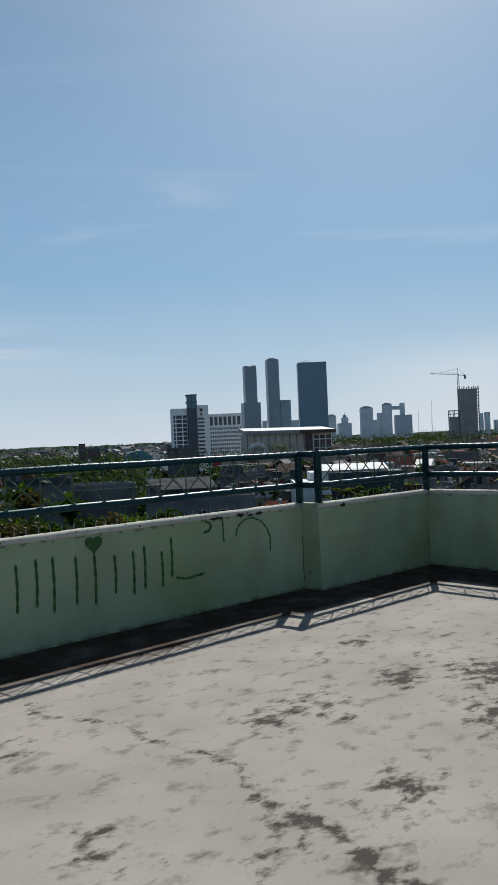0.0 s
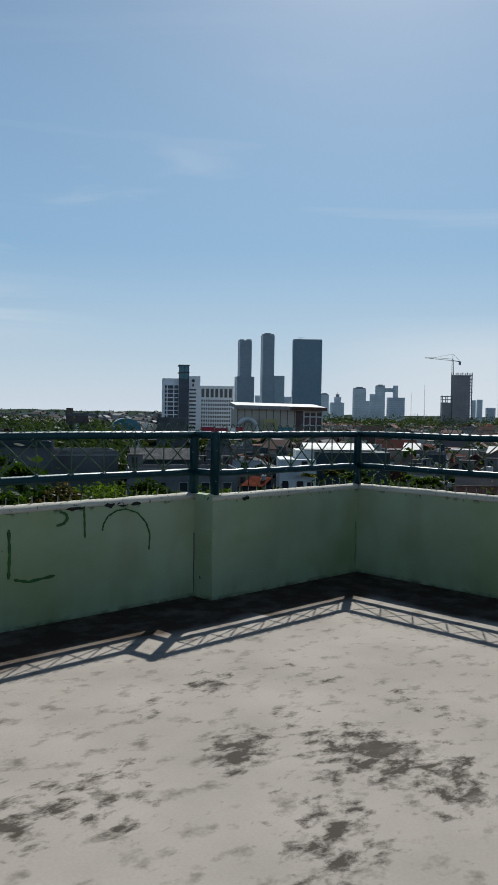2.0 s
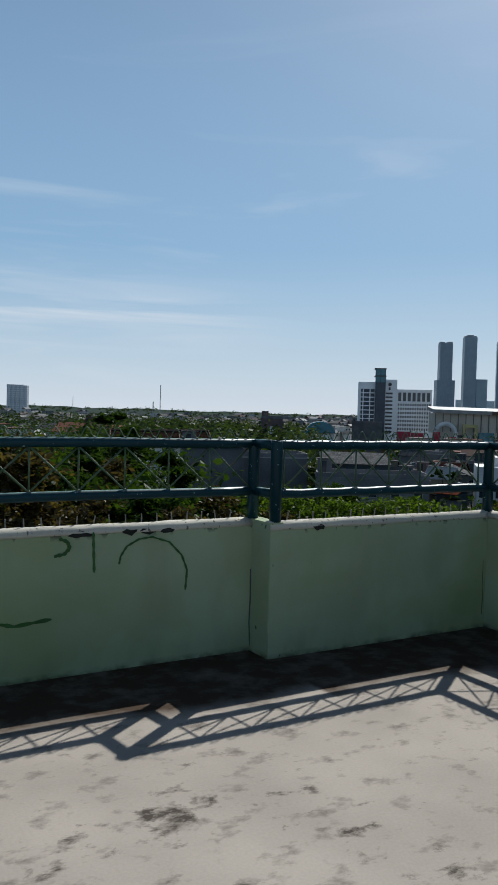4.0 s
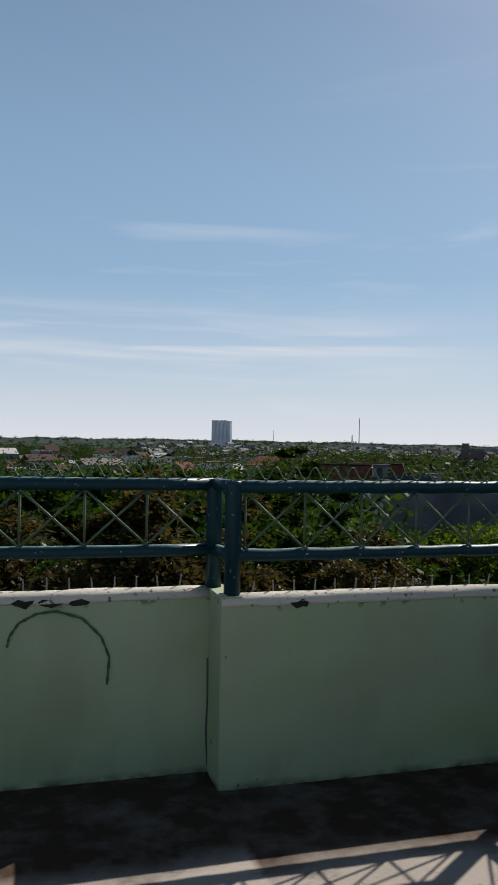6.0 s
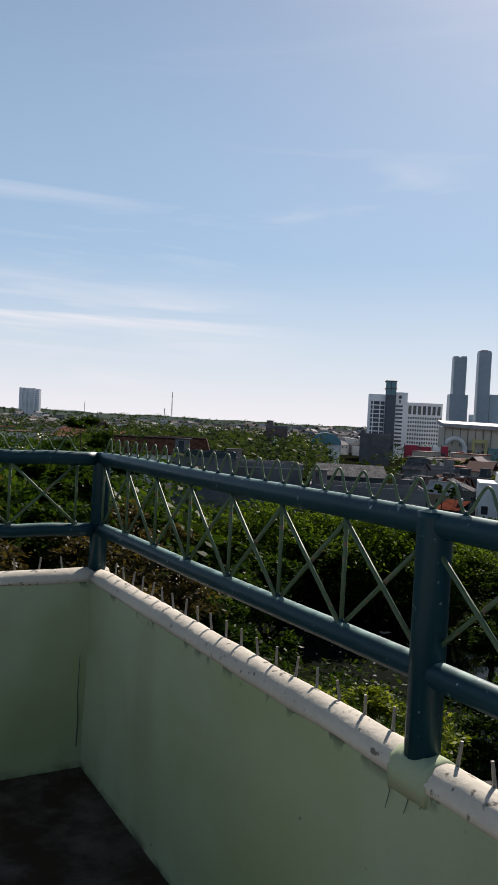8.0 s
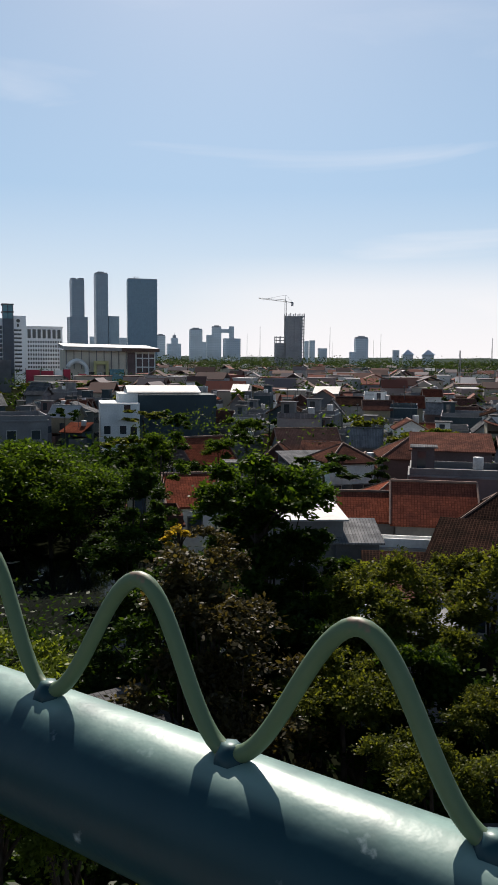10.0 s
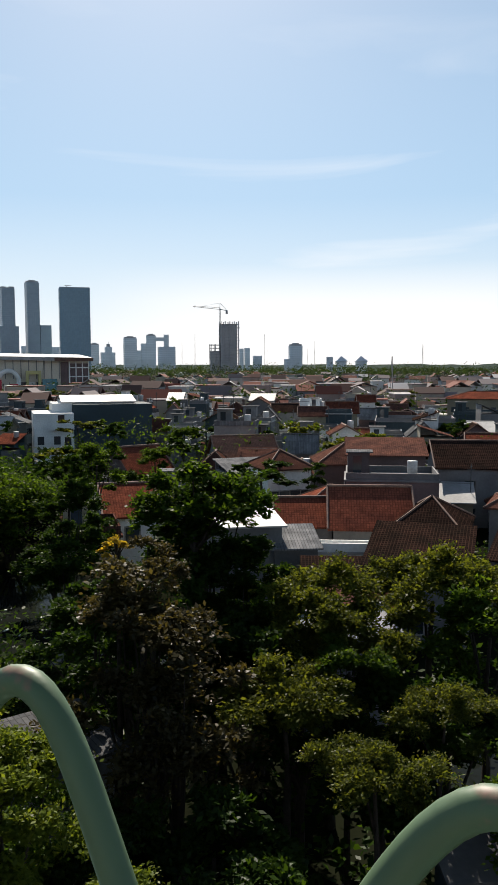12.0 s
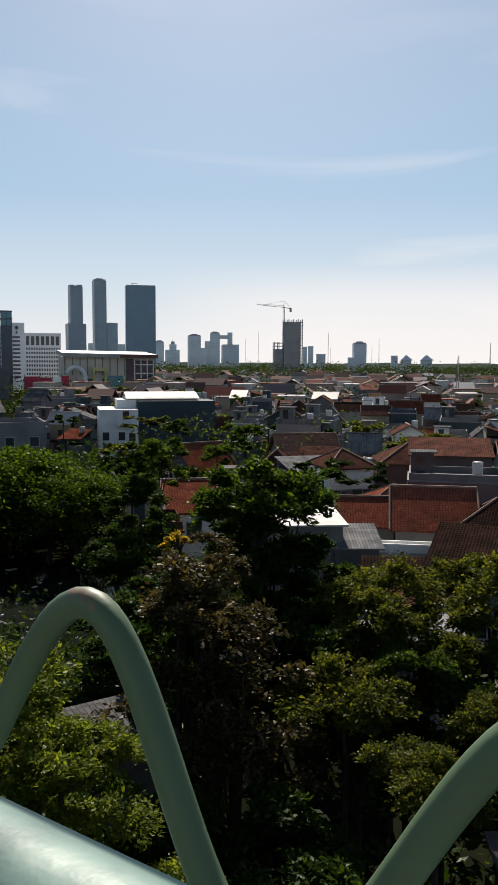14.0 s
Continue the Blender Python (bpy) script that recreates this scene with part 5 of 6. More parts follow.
part("gable_wall", Shape().box((-6.2, -2.6, 10.8), (8.0, 8.6, 11.4)), M_WHITE, blk)
part("balcony", Shape().box((-8.2, -8.2, 6.2), (-4.3, -7.0, 6.4)).box((-8.2, -8.2, 6.4), (-4.3, -8.1, 7.3)), M_WHITE, blk)
for wx, wz in ((-10.4, 4.2), (-7.4, 4.2), (-5.4, 4.0), (-10.3, 1.6), (-6.6, 8.2)):
    o = part("window", WINDOW, None, blk)
    o.location, o.scale = (wx, -7.0, wz), (1.1, 1, 1.3)
for k in range(3):
    part("water_tank", TANK, None, blk).location = (8.6 + 1.1 * k, 6.5, 10.8)

# the rest of the kampung, street by street
rnd = random.Random(3)
taken = [(b, d, max(w, dp)) for b, d, ex, w, dp, *_ in NEAR] + [(49.2, 162, 22)]
roofs = [M_TILE, M_TILE, M_TILE_OLD, M_TILE_OLD, M_TILE_OLD, M_TILE_DARK, M_TILE_DARK, M_SHEET, M_SHEET, M_SHEET, M_METAL_ROOF, M_METAL_ROOF, M_GREY, M_GREY]
walls = [M_WHITE, M_WHITE, M_CLAD, M_CLAD, M_GREY, M_GREY, M_BEIGE, M_PINK, M_DARKWALL, M_DARKWALL, M_FACE]
d = 86.0
while d < 225:
    step = math.degrees(6.4 / d)
    b = 40.0 + rnd.uniform(0, step)
    while b < 101:
        bb, dd = b + rnd.uniform(-0.15, 0.15) * step, d + rnd.uniform(-2.5, 2.5)
        x, y = polar(bb, dd)
        w, dp = rnd.uniform(3.2, 6.4), rnd.uniform(3.4, 5.6)
        free = all(math.hypot(x - polar(tb, td)[0], y - polar(tb, td)[1]) > (ts + w) * 0.58 for tb, td, ts in taken)
        if free and not (bb < 46 and dd < 150) and not (44 < bb < 55 and 95 < dd < 160) and rnd.random() < 0.9:
            rm = rnd.choice(roofs)
            kind = rnd.choice(("gable", "gable", "hip", "lean")) if rm is not M_GREY else "flat"
            if rm in (M_SHEET, M_METAL_ROOF):
                kind = rnd.choice(("lean", "gable", "flat"))
            if rnd.random() < 0.3:
                kind, rm = "flat", rnd.choice((M_GREY, M_METAL_ROOF))
            h = rnd.choice((3.6, 4.2, 6.4, 6.8, 7.4, 9.2)) if dd > 110 else rnd.choice((3.6, 4.4, 5.4))
            wm = rnd.choice(walls)
            tone = {M_TILE: "orange tiled", M_TILE_OLD: "weathered brown tiled", M_TILE_DARK: "dark tiled", M_SHEET: "grey corrugated", M_METAL_ROOF: "pale metal", M_GREY: "flat concrete"}[rm]
            wt = {M_WHITE: "white", M_GREY: "grey", M_BEIGE: "beige", M_PINK: "faded pink", M_DARKWALL: "dark", M_FACE: "grey", M_CLAD: "pale grey"}[wm]
            house(x, y, facing(65) + rnd.choice((0, 0, 90, -90)) + rnd.uniform(-7, 7), w, dp, h, kind, wm, rm, rnd.uniform(1.2, 2.2), f"{wt} rendered house with a {tone} roof", rnd.choice((1, 2, 3)), rnd.random() < 0.2)
            if rnd.random() < 0.3:
                po = thing("aerial_pole", x + rnd.uniform(-2, 2), y + rnd.uniform(-2, 2), GROUND, 0, "thin steel pole with a small aerial on a roof", "pole", "roof aerials")
                part("pole", Shape().tube([(0, 0, 0), (0, 0, h + 4)], 0.05, 5), M_STEEL, po)
                part("aerial", Shape().tube([(-.6, 0, h + 3.7), (.6, 0, h + 3.7)], 0.03, 4).tube([(0, -.4, h + 3.4), (0, .4, h + 3.4)], 0.03, 4), M_STEEL, po)
            if rnd.random() < 0.55:
                u = radians(rnd.choice((25, 115)))
                ax, ay = x - 3.6 * math.sin(radians(65)) + rnd.uniform(-1.5, 1.5), y - 3.6 * math.cos(radians(65)) + rnd.uniform(-1.5, 1.5)
                an = thing("lean_to", ax, ay, GROUND, math.degrees(u), "small lean-to with a sheet roof against a house", "lean-to", "lean-tos")
                lw, lh = rnd.uniform(1.2, 2.4), rnd.uniform(2.6, min(h, 5.0))
                part("wall", Shape().box((-lw, -1.2, 0), (lw, 1.2, lh)), rnd.choice(walls), an)
                part("roof", Shape().add([(-lw - .2, -1.5, lh), (lw + .2, -1.5, lh), (lw + .2, 1.4, lh + .5), (-lw - .2, 1.4, lh + .5), (-lw - .2, -1.5, lh + .1), (lw + .2, -1.5, lh + .1), (lw + .2, 1.4, lh + .6), (-lw - .2, 1.4, lh + .6)], [(3, 2, 1, 0), (4, 5, 6, 7), (0, 1, 5, 4), (1, 2, 6, 5), (2, 3, 7, 6), (3, 0, 4, 7)]), rnd.choice((M_SHEET, M_METAL_ROOF, M_TILE_OLD, M_STEEL)), an)
        b += step * rnd.uniform(0.85, 1.25)
    d += 7.2

for i in range(230):
    b, d = rnd.uniform(18, 100), rnd.uniform(75, 330)
    if all(math.hypot(polar(b, d)[0] - polar(tb, td)[0], polar(b, d)[1] - polar(tb, td)[1]) > ts * 0.7 + 2.5 for tb, td, ts in taken):
        tree(rnd.choice(("green", "dark", "olive")), *polar(b, d), GROUND + rnd.uniform(6.0, 10.5), rnd.uniform(2.0, 4.0), rnd.uniform(1.8, 3.2), True)

# farther houses, joined
far_roof = island_material("far_roofs", [(0.18, 0.052, 0.034), (0.085, 0.045, 0.036), (0.16, 0.16, 0.165), (0.04, 0.033, 0.032), (0.5, 0.5, 0.49), (0.13, 0.048, 0.034), (0.11, 0.112, 0.118), (0.06, 0.04, 0.035)], 1.0)
far_wall = island_material("far_walls", [(0.5, 0.5, 0.48), (0.18, 0.18, 0.19), (0.26, 0.23, 0.18), (0.05, 0.065, 0.08), (0.22, 0.15, 0.13), (0.3, 0.3, 0.3)])
# greyed and paled palette: the haze over the far slope is in the colour
far_pale = island_material("hillside_roofs", [(0.2, 0.2, 0.2), (0.08, 0.07, 0.065), (0.36, 0.36, 0.35), (0.13, 0.09, 0.08), (0.11, 0.11, 0.115), (0.055, 0.055, 0.055)], 1.0)
rs, ws, ps, hs = Shape(), Shape(), Shape(), Shape()
for i in range(3880):
    d = 218 + 900 * rnd.random() ** 1.4
    b = rnd.uniform(41 if d > 440 else 47, 104) if i % 5 > 1 else rnd.uniform(8, 46)
    if b < 41 and d < 470:
        d += 420
    if i >= 3700:
        b, d = rnd.uniform(-20, 20), rnd.uniform(230, 430)
    if 34 < b < 50.5 and 380 < d < 540:
        continue
    x, y = polar(b, d)
    w, dp, h = rnd.uniform(6, 12), rnd.uniform(5, 9), rnd.choice((3.5, 4.5, 6.5, 7, 9, 10.5 if d > 300 else 6))
    t = radians(rnd.choice((25, 115)) + rnd.uniform(-9, 9))
    hill = 14 * max(0.0, min(1.0, (d - 700) / 700)) if b < 42 else 0.0
    if i >= 3700:
        hill = 2.6
    ws.box((-w / 2, -dp / 2, 0), (w / 2, dp / 2, h), t, (x, y, GROUND + hill))
    one = Shape()
    if rnd.random() < 0.45:
        rise = rnd.uniform(1.4, 2.6)
        for sd_ in (1, -1):
            half = slope(w, dp, h, rise, sd_, .4, .2)
            one.add(half.v, half.f)
    else:
        one.box((-w / 2 - .2, -dp / 2 - .2, h), (w / 2 + .2, dp / 2 + .2, h + .3))
    c, s = math.cos(t), math.sin(t)
    (hs if b < 43 and i < 3700 else rs).add([(x + px * c - py * s, y + px * s + py * c, GROUND + hill + pz) for px, py, pz in one.v], one.f)
    for k in range(2):
        ps.box((-w / 2 + w * (k + .3) / 2, -dp / 2 - .06, h - 2.4), (-w / 2 + w * (k + .3) / 2 + 1.3, -dp / 2 + .02, h - 1.1), t, (x, y, GROUND + hill))
for nm, sh, mat, lab in (("distant_house_walls", ws, far_wall, "walls of the dense low houses of the city"), ("distant_house_roofs", rs, far_roof, "red, grey and pale roofs of the dense low houses"), ("hillside_roofs", hs, far_pale, "pale and grey roofs of houses on a far slope"), ("distant_house_windows", ps, M_PANE, "dark windows of the dense low houses")):
    tagged(part(nm, sh, mat), lab, "houses", kind="stuff")

# woods between the houses and along the skyline
rnp = np.random.default_rng(9)


def woods(name, n, b0, b1, d0, d1, hgt, size, per, mat, label, rise=lambda b, d: 0.0, power=1.0):
    b, d = rnp.uniform(b0, b1, n), d0 + (d1 - d0) * rnp.random(n) ** power
    hh = rnp.uniform(0.35, 1.0, n) * hgt
    c = np.column_stack((EYE[0] + d * np.sin(np.radians(b)), EYE[1] + d * np.cos(np.radians(b)), GROUND + hh * 0.85 + np.array([rise(p, q) for p, q in zip(b, d)])))
    v, f = leaves(c, hh * 0.55, per, size, rnp, 0.7)
    tagged(new(name, leaf_mesh(name, v, f, mat)), label, "woods", kind="stuff")


woods("far_woods", 2600, -30, 22, 48, 300, 13.5, 0.42, 44, L_DARK, "green belt of trees beyond the terrace", lambda b, d: 0.0, 1.3)
woods("river_woods", 420, 19, 47, 84, 104, 7.0, 0.34, 60, L_DARK, "dark thicket behind the riverside trees")
woods("far_woods", 1500, 17, 34, 160, 420, 13.0, 0.75, 60, L_FAR, "green belt of trees")
woods("far_woods", 1500, -30, 30, 420, 1000, 14.0, 1.0, 40, L_FAR, "dark woods towards the horizon")
woods("far_woods", 1500, 38, 108, 230, 1000, 10.5, 0.6, 36, L_DARK, "trees between the distant houses")
woods("far_woods", 1100, 47, 110, 620, 1150, 18.5, 1.0, 44, L_FAR, "dark tree line behind the city")
woods("garden_trees", 420, 46, 102, 98, 330, 8.5, 0.3, 60, L_GREEN, "small green trees in the gardens between the houses")
woods("far_woods", 1900, 42, 112, 900, 2600, 13.0, 2.2, 30, L_FAR, "hazy tree line on the horizon", lambda b, d: 0.0, 0.8)
woods("far_woods", 700, -32, 42, 900, 2600, 11.0, 1.6, 26, L_FAR, "hazy tree line on the horizon", lambda b, d: (17.0 * min(1, (d - 800) / 900) * (1 if b < 26 else 0.75) if b < 42 else 0.0), 0.8)
hills = Shape()
hb = np.linspace(-45, 125, 240)
vs = []
for b in hb:
    amp = 24 + 6 * math.exp(-((b - 12) / 16.0) ** 2) + 1.6 * math.sin(b * 0.9) + 1.1 * math.sin(b * 2.3) + 0.8 * math.sin(b * 6.1)
    for d, k in ((1500, 0.0), (2100, 0.55), (2900, 1.0), (3600, 0.0)):
        vs.append((*polar(b, d), GROUND - 0.5 + max(amp, 0.5) * k))
hills.add(vs, [(4 * i + k, 4 * i + k + 1, 4 * i + k + 5, 4 * i + k + 4) for i in range(len(hb) - 1) for k in range(3)])
# a little distance haze is mixed into the hill's green
tagged(part("hills", hills, material("wooded_hillside", (0.05, 0.066, 0.056), (0.03, 0.042, 0.038), scale=0.01, fine=0.1, bump=0, spec=0.0, rough=1.0), None, "", True), "low wooded hills on the horizon", "hills", kind="structure")


# ---- landmarks ----
def tower(b, d, w, top, mat, label, depth=None, turn=0.0, crown=None):
    root = thing("tower", *polar(b, d), GROUND, facing(b) + turn, label, "tower", "skyline towers")
    h, dp = top - GROUND, depth or w * 0.9
    part("shaft", Shape().box((-w / 2, -dp / 2, 0), (w / 2, dp / 2, h)), mat, root)
    if crown == "cap":
        part("parapet", Shape().box((-w / 2 + 1, -dp / 2 + 1, h), (w / 2 - 1, dp / 2 - 1, h + 2.5)).box((-w / 4, -dp / 4, h + 2.5), (w / 4, dp / 4, h + 4.5)), M_CONC, root)
    if crown == "spire":
        part("top", Shape().box((-w / 4, -dp / 4, h), (w / 4, dp / 4, h + 7)).tube([(0, 0, h + 7), (0, 0, h + 14)], 0.8, 6, 0.2), M_CONC, root)
    if crown == "pyramid":
        part("roof", hip(Shape(), w, dp, h, 7.0, 1.5, 0.8), M_TOWER_FAR, root)
    return root


t1 = tower(43.67, 1500, 22.5, 139.5, M_TOWER, "slender grey high-rise with a stepped lower block", 20, 12, None)
part("notched_top", Shape().box((-10.6, -9, 156), (-3.0, 9, 158.5)).box((2.0, -9, 156), (10.6, 9, 159)), M_CONC, t1)
part("lower_block", Shape().box((-16.2, -13, 0), (16.2, 13, 89.4)), M_TOWER, t1)
t2 = tower(45.30, 1500, 22.0, 150.5, M_TOWER, "tallest slender grey high-rise with a lower block beside it", 20, 12, "cap")
part("lower_block", Shape().box((11.5, -11, 0), (31, 11, 92)), M_TOWER, t2)
t3 = tower(48.12, 1450, 52.4, 137.5, M_TOWER_BLUE, "broad blue glass office slab", 22, 5)
part("parapet", Shape().box((-25, -10, 154), (26, 10, 155.6)).box((-13, -1, 155.6), (-12, 1, 159)).box((-16, -.5, 158.4), (-5, .5, 159.2)), M_CONC, t3)
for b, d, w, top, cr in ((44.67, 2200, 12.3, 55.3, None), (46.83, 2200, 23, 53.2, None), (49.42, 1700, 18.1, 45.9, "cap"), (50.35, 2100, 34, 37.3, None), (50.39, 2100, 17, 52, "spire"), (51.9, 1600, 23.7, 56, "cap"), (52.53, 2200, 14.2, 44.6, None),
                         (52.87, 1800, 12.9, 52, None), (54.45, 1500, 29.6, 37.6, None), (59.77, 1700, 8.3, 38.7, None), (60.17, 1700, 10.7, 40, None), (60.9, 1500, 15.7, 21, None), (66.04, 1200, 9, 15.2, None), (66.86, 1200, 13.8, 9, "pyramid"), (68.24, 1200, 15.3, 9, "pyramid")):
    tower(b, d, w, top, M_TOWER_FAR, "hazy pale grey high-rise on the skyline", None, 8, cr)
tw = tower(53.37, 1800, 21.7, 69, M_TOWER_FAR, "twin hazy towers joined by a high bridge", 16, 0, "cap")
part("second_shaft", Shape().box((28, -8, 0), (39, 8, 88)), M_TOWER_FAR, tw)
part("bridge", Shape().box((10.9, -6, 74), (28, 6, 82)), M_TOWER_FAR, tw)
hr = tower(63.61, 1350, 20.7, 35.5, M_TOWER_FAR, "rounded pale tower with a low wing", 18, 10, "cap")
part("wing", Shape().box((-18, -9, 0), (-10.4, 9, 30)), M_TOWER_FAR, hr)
wt = thing("tower", *polar(13.79, 1250), GROUND, facing(13.79), "white ribbed apartment tower alone on the skyline", "tower", "skyline towers")
for k in range(5):
    rib = part("rib", Shape().box((-2.7, -2.7, 0), (2.7, 2.7, 53.8 - (k == 4))), M_TOWER_WHITE, wt, "white rendered bay turned to the sun")
    rib.location, rib.rotation_euler = (-12.2 + 6.1 * k, -3.0, 0), (0, 0, radians(58))
part("core", Shape().box((-14.5, -1.5, 0), (14.8, 9, 52)), M_TOWER_WHITE, wt)

# the building site: open floors on columns, with a tower crane
cs = thing("unfinished_tower", *polar(58.88, 880), GROUND, facing(58.88) + 8, "unfinished concrete tower with open floors", "tower", "skyline towers")
slab = Shape().box((-10.3, -8, 0), (10.3, 8, 0.7)).mesh("floor_slab", M_CONC)
low = Shape().box((-21, -7, 0), (-10.3, 7, 0.6)).mesh("floor_slab", M_CONC)
for k in range(19):
    part("floor_slab", slab, None, cs).location = (0.4 * (k % 4 == 1), 0, 3.5 * k)
for k in range(13):
    part("floor_slab", low, None, cs).location = (0, 0, 3.4 * k)
for x in (-9.6, -5, 0, 5, 9.6):
    for y in (-7.2, 7.2):
        part("column", Shape().box((x - .5, y - .5, 0), (x + .5, y + .5, 66.5)), M_CONC, cs)
part("core", Shape().box((-9.2, -6.6, 0), (8.2, 6.6, 63.4)).box((-20, -5.5, 0), (-10.6, 5.5, 34)), M_CONC, cs)
for x in (-20.4, -15.5):
    for y in (-6.4, 6.4):
        part("column", Shape().box((x - .4, y - .4, 0), (x + .4, y + .4, 42)), M_CONC, cs)
cr = thing("tower_crane", *polar(58.25, 872), GROUND + 2, facing(58) + 6, "pale lattice tower crane above the unfinished tower", "crane", "")
mast = Shape()
for sx in (-.8, .8):
    for sy in (-.8, .8):
        mast.box((sx - .15, sy - .15, -2), (sx + .15, sy + .15, 78))
for k in range(26):
    mast.tube([(-.8, -.8, 3 * k), (.8, -.8, 3 * k + 3)], 0.12, 4)
part("mast", mast, M_METAL_ROOF, cr)
jib = Shape()
jib.tube([(0, 0, 77), (-29, 0, 80)], .28, 5).tube([(0, 0, 79), (-29, 0, 80.6)], .2, 5).tube([(0, 0, 77), (8, 0, 76)], .4, 5).tube([(0, 0, 77), (0, 0, 84)], .35, 5, .15).tube([(0, 0, 84), (-20, 0, 80)], .1, 4).tube([(0, 0, 84), (8, 0, 76)], .12, 4)
for k in range(12):
    jib.tube([(-2.4 * k, 0, 77.25 + .1 * k), (-2.4 * k - 1.2, 0, 79.1 + .06 * k)], .1, 4)
part("jib", jib, M_METAL_ROOF, cr)
part("counterweight", Shape().box((6.2, -1, 72.5), (8.4, 1, 76)), M_CONC, cr)

# the hotel
ho = thing("hotel", *polar(39.58, 512), GROUND, facing(39.58) + 3, "white hotel with rows of dark windows and a teal glass tower", "hotel", "")
part("left_wing", Shape().box((-18.5, -6, 0), (-7.4, 10, 40.5)), M_HOTEL, ho)
part("glass_front", Shape().box((-17.0, -6.3, 13), (-8.6, -5.9, 36.6)), M_NAVY, ho, "dark glass front")
for k in range(9):
    part("spandrel", Shape().box((-17.8, -6.6, 14.5 + 2.7 * k), (-8.3, -6.0, 15.1 + 2.7 * k)), M_HOTEL, ho)
for x in (-15.6, -11.4):
    part("mullion", Shape().box((x - .3, -6.7, 13), (x + .3, -6.0, 37)), M_HOTEL, ho)
part("glass_tower", Shape().box((-8.2, -8, 0), (-1.9, 4, 40.4)), M_NAVY, ho, "dark navy glass shaft")
part("lantern", Shape().box((-8.0, -7.8, 40.4), (-2.1, 3.8, 49)), M_BLUE_GLASS, ho, "teal glass lantern on the shaft")
for x in (-8.1, -5.1, -2.1):
    part("lantern_post", Shape().box((x - .2, -8.1, 40.4), (x + .2, -7.7, 49)), M_NAVY, ho)
for z in (44.0, 48.6):
    part("tower_band", Shape().box((-8.6, -8.3, z), (-1.6, 4.3, z + .6)), M_STEEL, ho)
part("core_wing", Shape().box((-1.85, -7, 0), (5.3, 8, 42.2)), M_HOTEL, ho)
part("sign", Shape().tube([(.8, -7.02, 39.2), (.8, -7.3, 39.2)], 1.1, 12).box((.2, -7.3, 35.6), (1.2, -7.02, 37.4)), M_STEEL, ho, "dark abstract sign")
for k in range(11):
    part("louvre", Shape().box((-1.7, -7.15, 9 + 2.4 * k), (2.6, -6.95, 10.1 + 2.4 * k)), M_PANE, ho)
part("right_wing", Shape().box((5.35, -5, 0), (27, 10, 35.6)), M_HOTEL, ho)
part("roof_edge", Shape().box((5.2, -5.3, 35.6), (27.2, 10.2, 36.3)), M_HOTEL, ho)
tall = Shape().box((-.95, -.12, 0), (.95, .12, 5.4)).mesh("window", M_PANE)
sq = Shape().box((-.42, -.12, 0), (.42, .12, 1.35)).mesh("window", M_PANE)
for k in range(7):
    part("window", tall, None, ho).location = (7.2 + 2.95 * k, -5.0, 29)
for row in range(7):
    for k in range(14):
        part("window", sq, None, ho).location = (6.7 + 1.48 * k, -5.0, 10.8 + 2.55 * row)

# the shopping hall beside it
ml = thing("shopping_hall", *polar(45.83, 440), GROUND, facing(45.83) + 8, "long pale shopping hall with a metal roof and brown eave", "shopping hall", "")
ml.scale = (1, 1, 1.12)
part("wall", Shape().box((-24, -8, 0), (23.5, 25, 19.2)), M_CREAM, ml)
part("roof", Shape().add([(-25, -11, 19.2), (25, -11, 18.6), (25, 26, 20.4), (-25, 26, 21.0), (-25, -11, 20.9), (25, -11, 20.3), (25, 26, 22.2), (-25, 26, 22.8)], [(3, 2, 1, 0), (4, 5, 6, 7), (0, 1, 5, 4), (1, 2, 6, 5), (2, 3, 7, 6), (3, 0, 4, 7)]), M_METAL_ROOF, ml)
part("end_panel", Shape().box((8.5, -8.4, 3), (12.5, -8.05, 18.4)), M_PINK, ml)
part("end_glass", Shape().box((13, -8.4, 3), (23, -8.05, 17.6)), M_PINK, ml)
for x in (13.0, 16.4, 19.8, 23.1):
    part("end_column", Shape().box((x - .25, -9.0, 0), (x + .25, -8.4, 18.6)), M_WHITE, ml)
for z in (7.0, 11.2, 15.4):
    part("end_floor", Shape().box((13.25, -8.7, z), (22.9, -8.42, z + .5)), M_WHITE, ml)
part("eave", Shape().box((5, -11.4, 18.7), (25.2, -11.05, 20.3)), M_RIDGE, ml, "brown painted eave")
part("blue_front", Shape().box((-1.2, -9.6, 0), (6.4, -8.6, 10.4)), M_BLUE_GLASS, ml, "blue glazed shopfront")
part("gate_side", Shape().box((-9.6, -11.0, 0), (-8.2, -9.6, 12.6)).box((-3.4, -11.0, 0), (-2.0, -9.6, 12.6)).box((-9.6, -11.0, 12.6), (-2.0, -9.6, 14.2)), M_YELLOW, ml, "pale yellow gate frame")
for k in range(9):
    part("pilaster", Shape().box((-23.6 + 3.9 * k, -8.35, 10.5), (-23.2 + 3.9 * k, -8.0, 19.0)), M_CLAD, ml)
for k in range(5):
    part("bay", Shape().box((-12 + 4 * k, -8.5, 1), (-9 + 4 * k, -8.05, 9)), (M_PANE, M_WHITE)[k % 2], ml)
arch = Shape()
arch.tube([(-18.5 + 5.2 * math.cos(math.pi * k / 12), -12, 9 + 5.2 * math.sin(math.pi * k / 12)) for k in range(13)], 1.1, 8)
part("arch", arch.box((-24.6, -13, 0), (-22.6, -11, 9)).box((-14.4, -13, 0), (-12.4, -11, 9)), M_WHITE, ml, "white entrance arch")
rh = thing("site_hoarding", *polar(42.2, 340), GROUND, facing(42.2), "red hoarding with pale panels round a site", "hoarding", "")
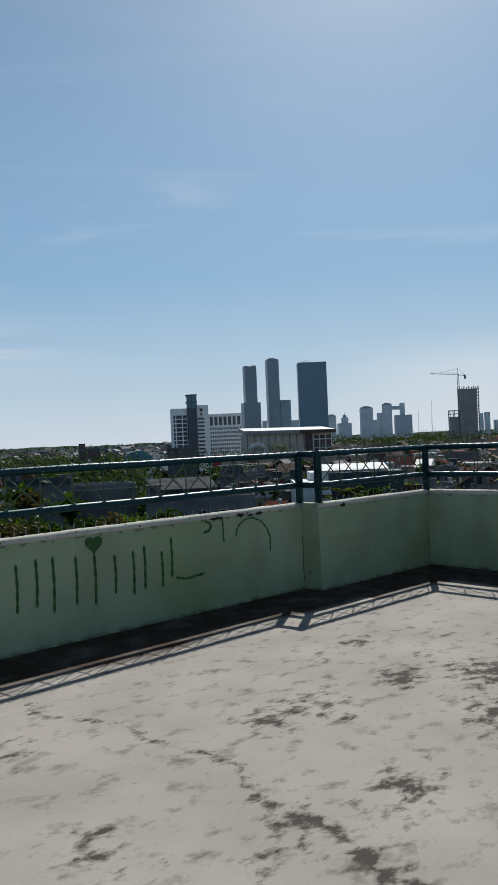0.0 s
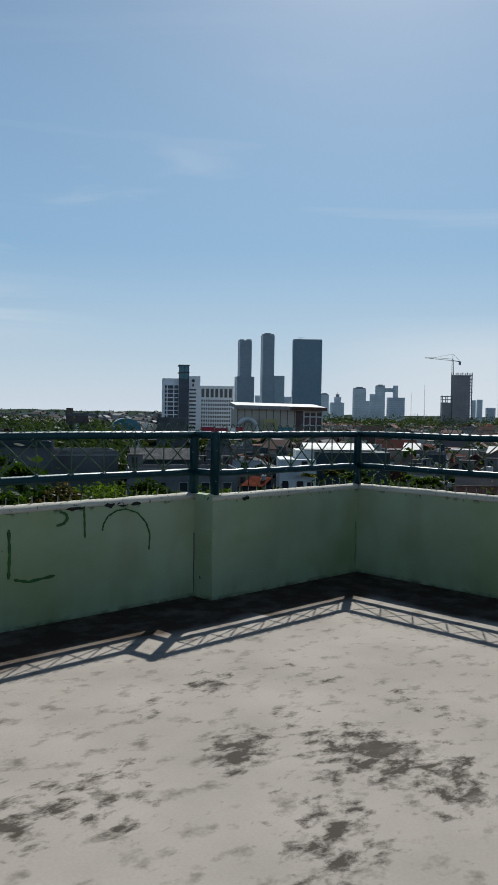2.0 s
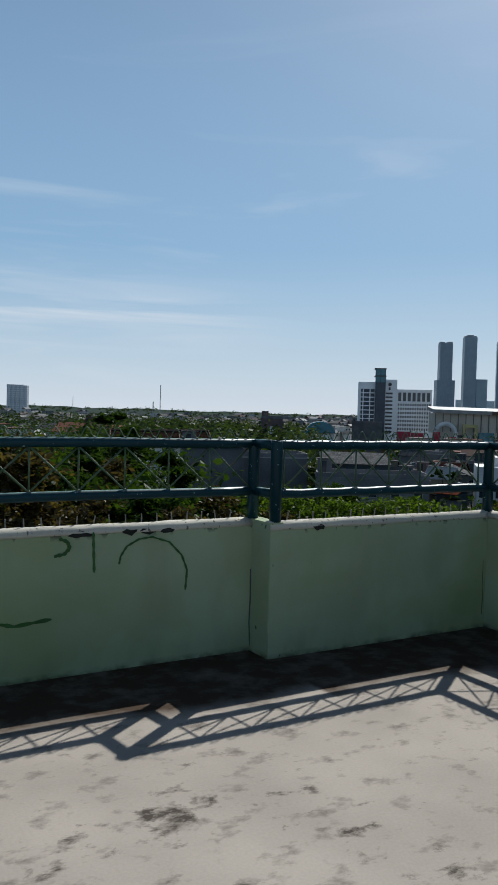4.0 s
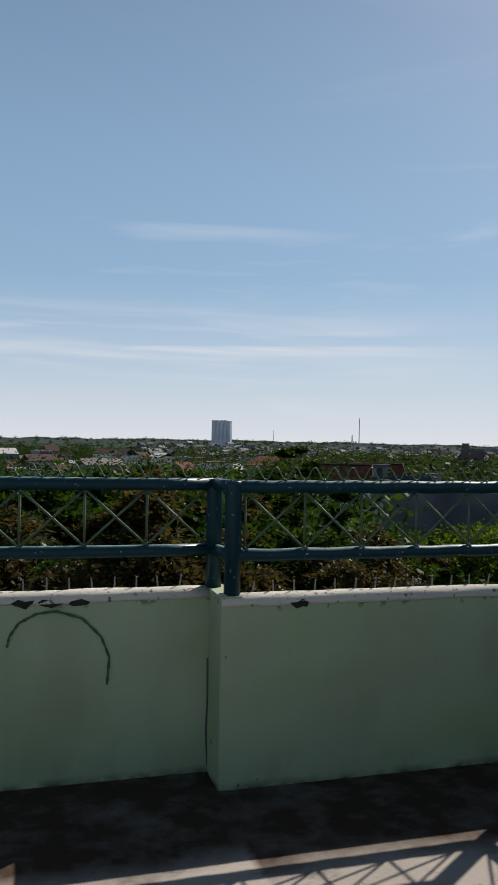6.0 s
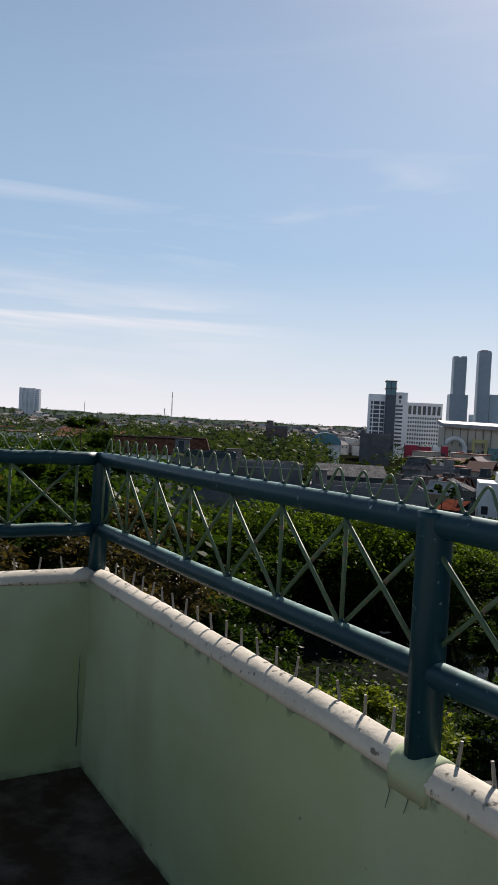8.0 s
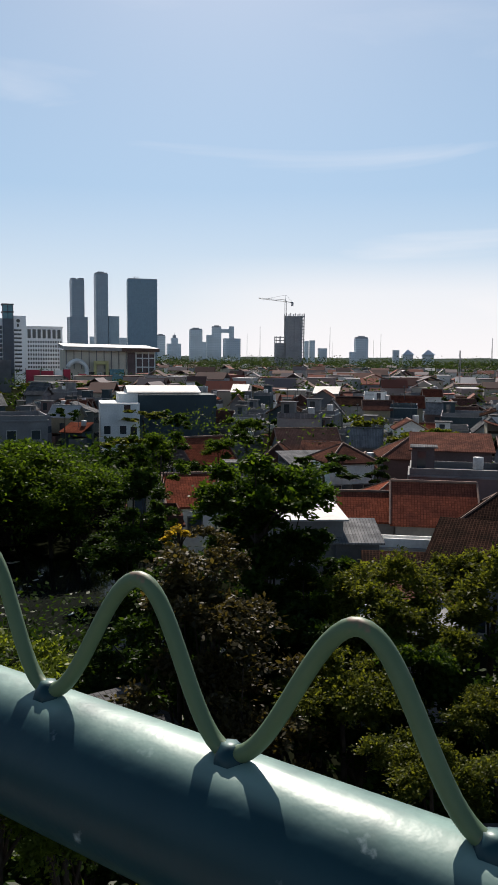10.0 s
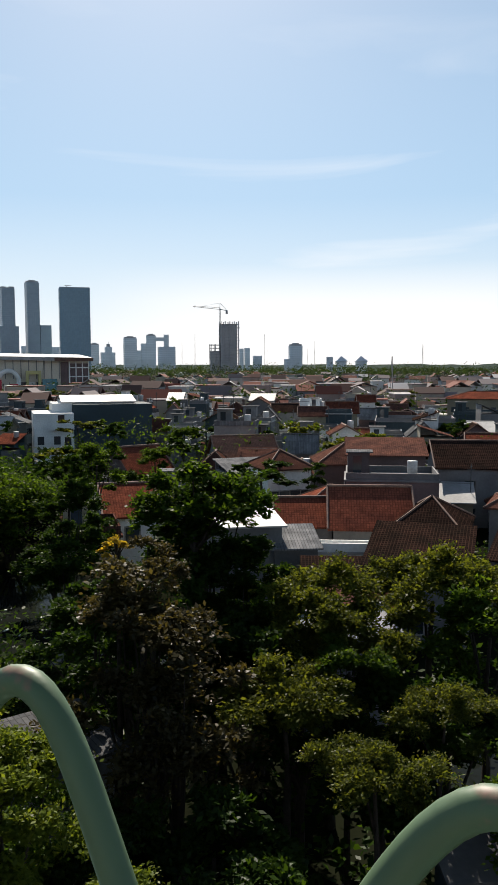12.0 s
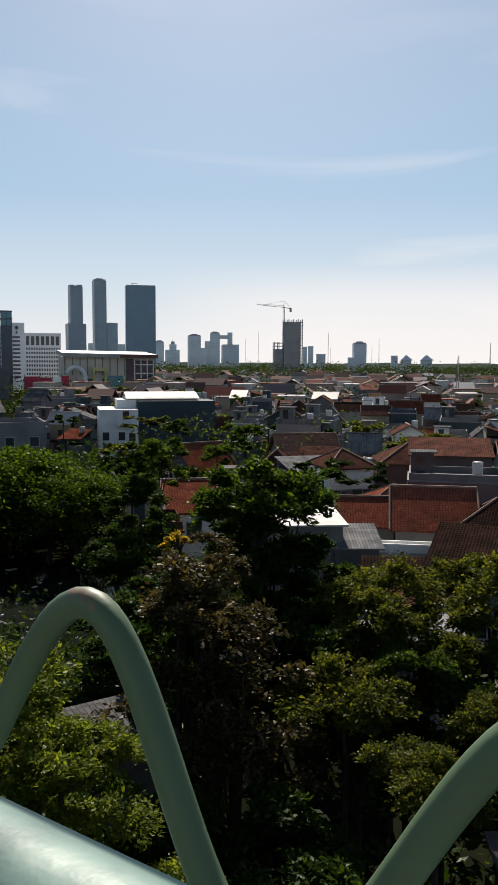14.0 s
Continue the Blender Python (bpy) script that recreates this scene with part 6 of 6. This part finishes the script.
for k, (x0, x1, top) in enumerate(((-12.2, -6.6, 12.6), (-6.4, -1.2, 12.2), (-0.9, 2.4, 12.4), (2.7, 5.6, 12.8), (6.4, 8.4, 10.4), (8.7, 12.0, 11.0))):
    part("panel", Shape().box((x0, -.3, 0), (x1, .3, top)), M_WHITE if k in (2, 4) else M_RED, rh, "white panel" if k in (2, 4) else "")
    part("post", Shape().box((x0 - .12, -.45, 0), (x0 + .12, .45, top + .7)), M_STEEL, rh)
bh = thing("arched_hall", *polar(34.6, 300), GROUND, facing(34.6), "small hall with a blue arched roof", "hall", "")
part("wall", Shape().box((-5, -6, 0), (5, 6, 12)), M_WHITE, bh)
part("roof", Shape().prism([(5.6 * math.cos(math.pi * k / 10), 12 + 4.2 * math.sin(math.pi * k / 10)) for k in range(11)], -7, 7), M_BLUE_GLASS, bh, "blue arched roof")
sg = thing("round_sign", *polar(31.0, 256.5), GROUND + 13.2, facing(31), "pale round emblem on a maroon box building", "sign", "")
part("disc", Shape().tube([(0, 0, 0), (0, -.3, 0)], 1.3, 16), M_WHITE, sg)
for b, d, top, r in ((55.55, 2000, 62, .7), (56.47, 2000, 81, .9), (61.42, 2000, 80, .9), (61.59, 2000, 44, .6), (64.48, 2000, 47, .6), (64.98, 2000, 64, .8), (72.5, 1500, 41, 1.0), (78.9, 900, 21, .8), (23.6, 1200, 42.5, .9), (23.1, 1200, 17, 1.3), (17.5, 1200, 22, .5), (70.41, 330, 5.4, .5)):
    an = thing("radio_mast", *polar(b, d), GROUND, 0, "thin lattice radio mast on the skyline", "mast", "skyline masts")
    ms = Shape()
    hh = top - GROUND
    for k in range(3):
        u = 2 * math.pi * k / 3
        ms.tube([(r * 1.6 * math.cos(u), r * 1.6 * math.sin(u), 0), (r * .4 * math.cos(u), r * .4 * math.sin(u), hh)], r * .28, 4, r * .2)
    for k in range(int(hh / 5)):
        ms.tube([(r, 0, 5 * k), (-r * .5, r * .8, 5 * k + 5)], r * .14, 4)
    part("lattice", ms, M_METAL_ROOF, an)

# sheds under the east parapet
sd = thing("rusty_shed", *polar(74.5, 14.5), GROUND, facing(74.5), "low shed with a broken rusty brown sheet roof", "shed", "")
part("wall", Shape().box((-2.2, -3.4, 0), (2.4, 3.0, 5.2)), M_GREY, sd)
rg = random.Random(8)
vs = [(-2.6 + .26 * k, -3.8, 5.25) for k in range(20)] + [(-2.6 + .26 * k, 3.5 + .3 * math.sin(k * .8) + rg.uniform(-.12, .12), 5.5) for k in range(20)]
part("roof", Shape().add(vs + [(x, y, z - .06) for x, y, z in vs], [(k, k + 1, 21 + k, 20 + k) for k in range(19)] + [(41 + k, 40 + k, 60 + k, 61 + k) for k in range(19)] + [(20 + k, 21 + k, 61 + k, 60 + k) for k in range(19)]), M_RUST, sd, "rusty brown sheet with a ragged edge")
house(*polar(76.4, 22.5), facing(75) + 20, 1.5, 1.4, 4.0, "lean", M_DARKWALL, M_STEEL, 0.5, "small shed with a dark corrugated roof", 0)
house(*polar(45.6, 27.5), facing(47.5) + 25, 3.4, 3.0, 5.0, "lean", M_GREY, M_SHEET, 0.5, "small shed with a pale corrugated roof under trees", 0)
house(*polar(66.5, 40), facing(66.5) + 25, 4.6, 3.4, 5.0, "gable", M_GREY, M_METAL_ROOF, 0.7, "small shed with a white sheet roof", 0)
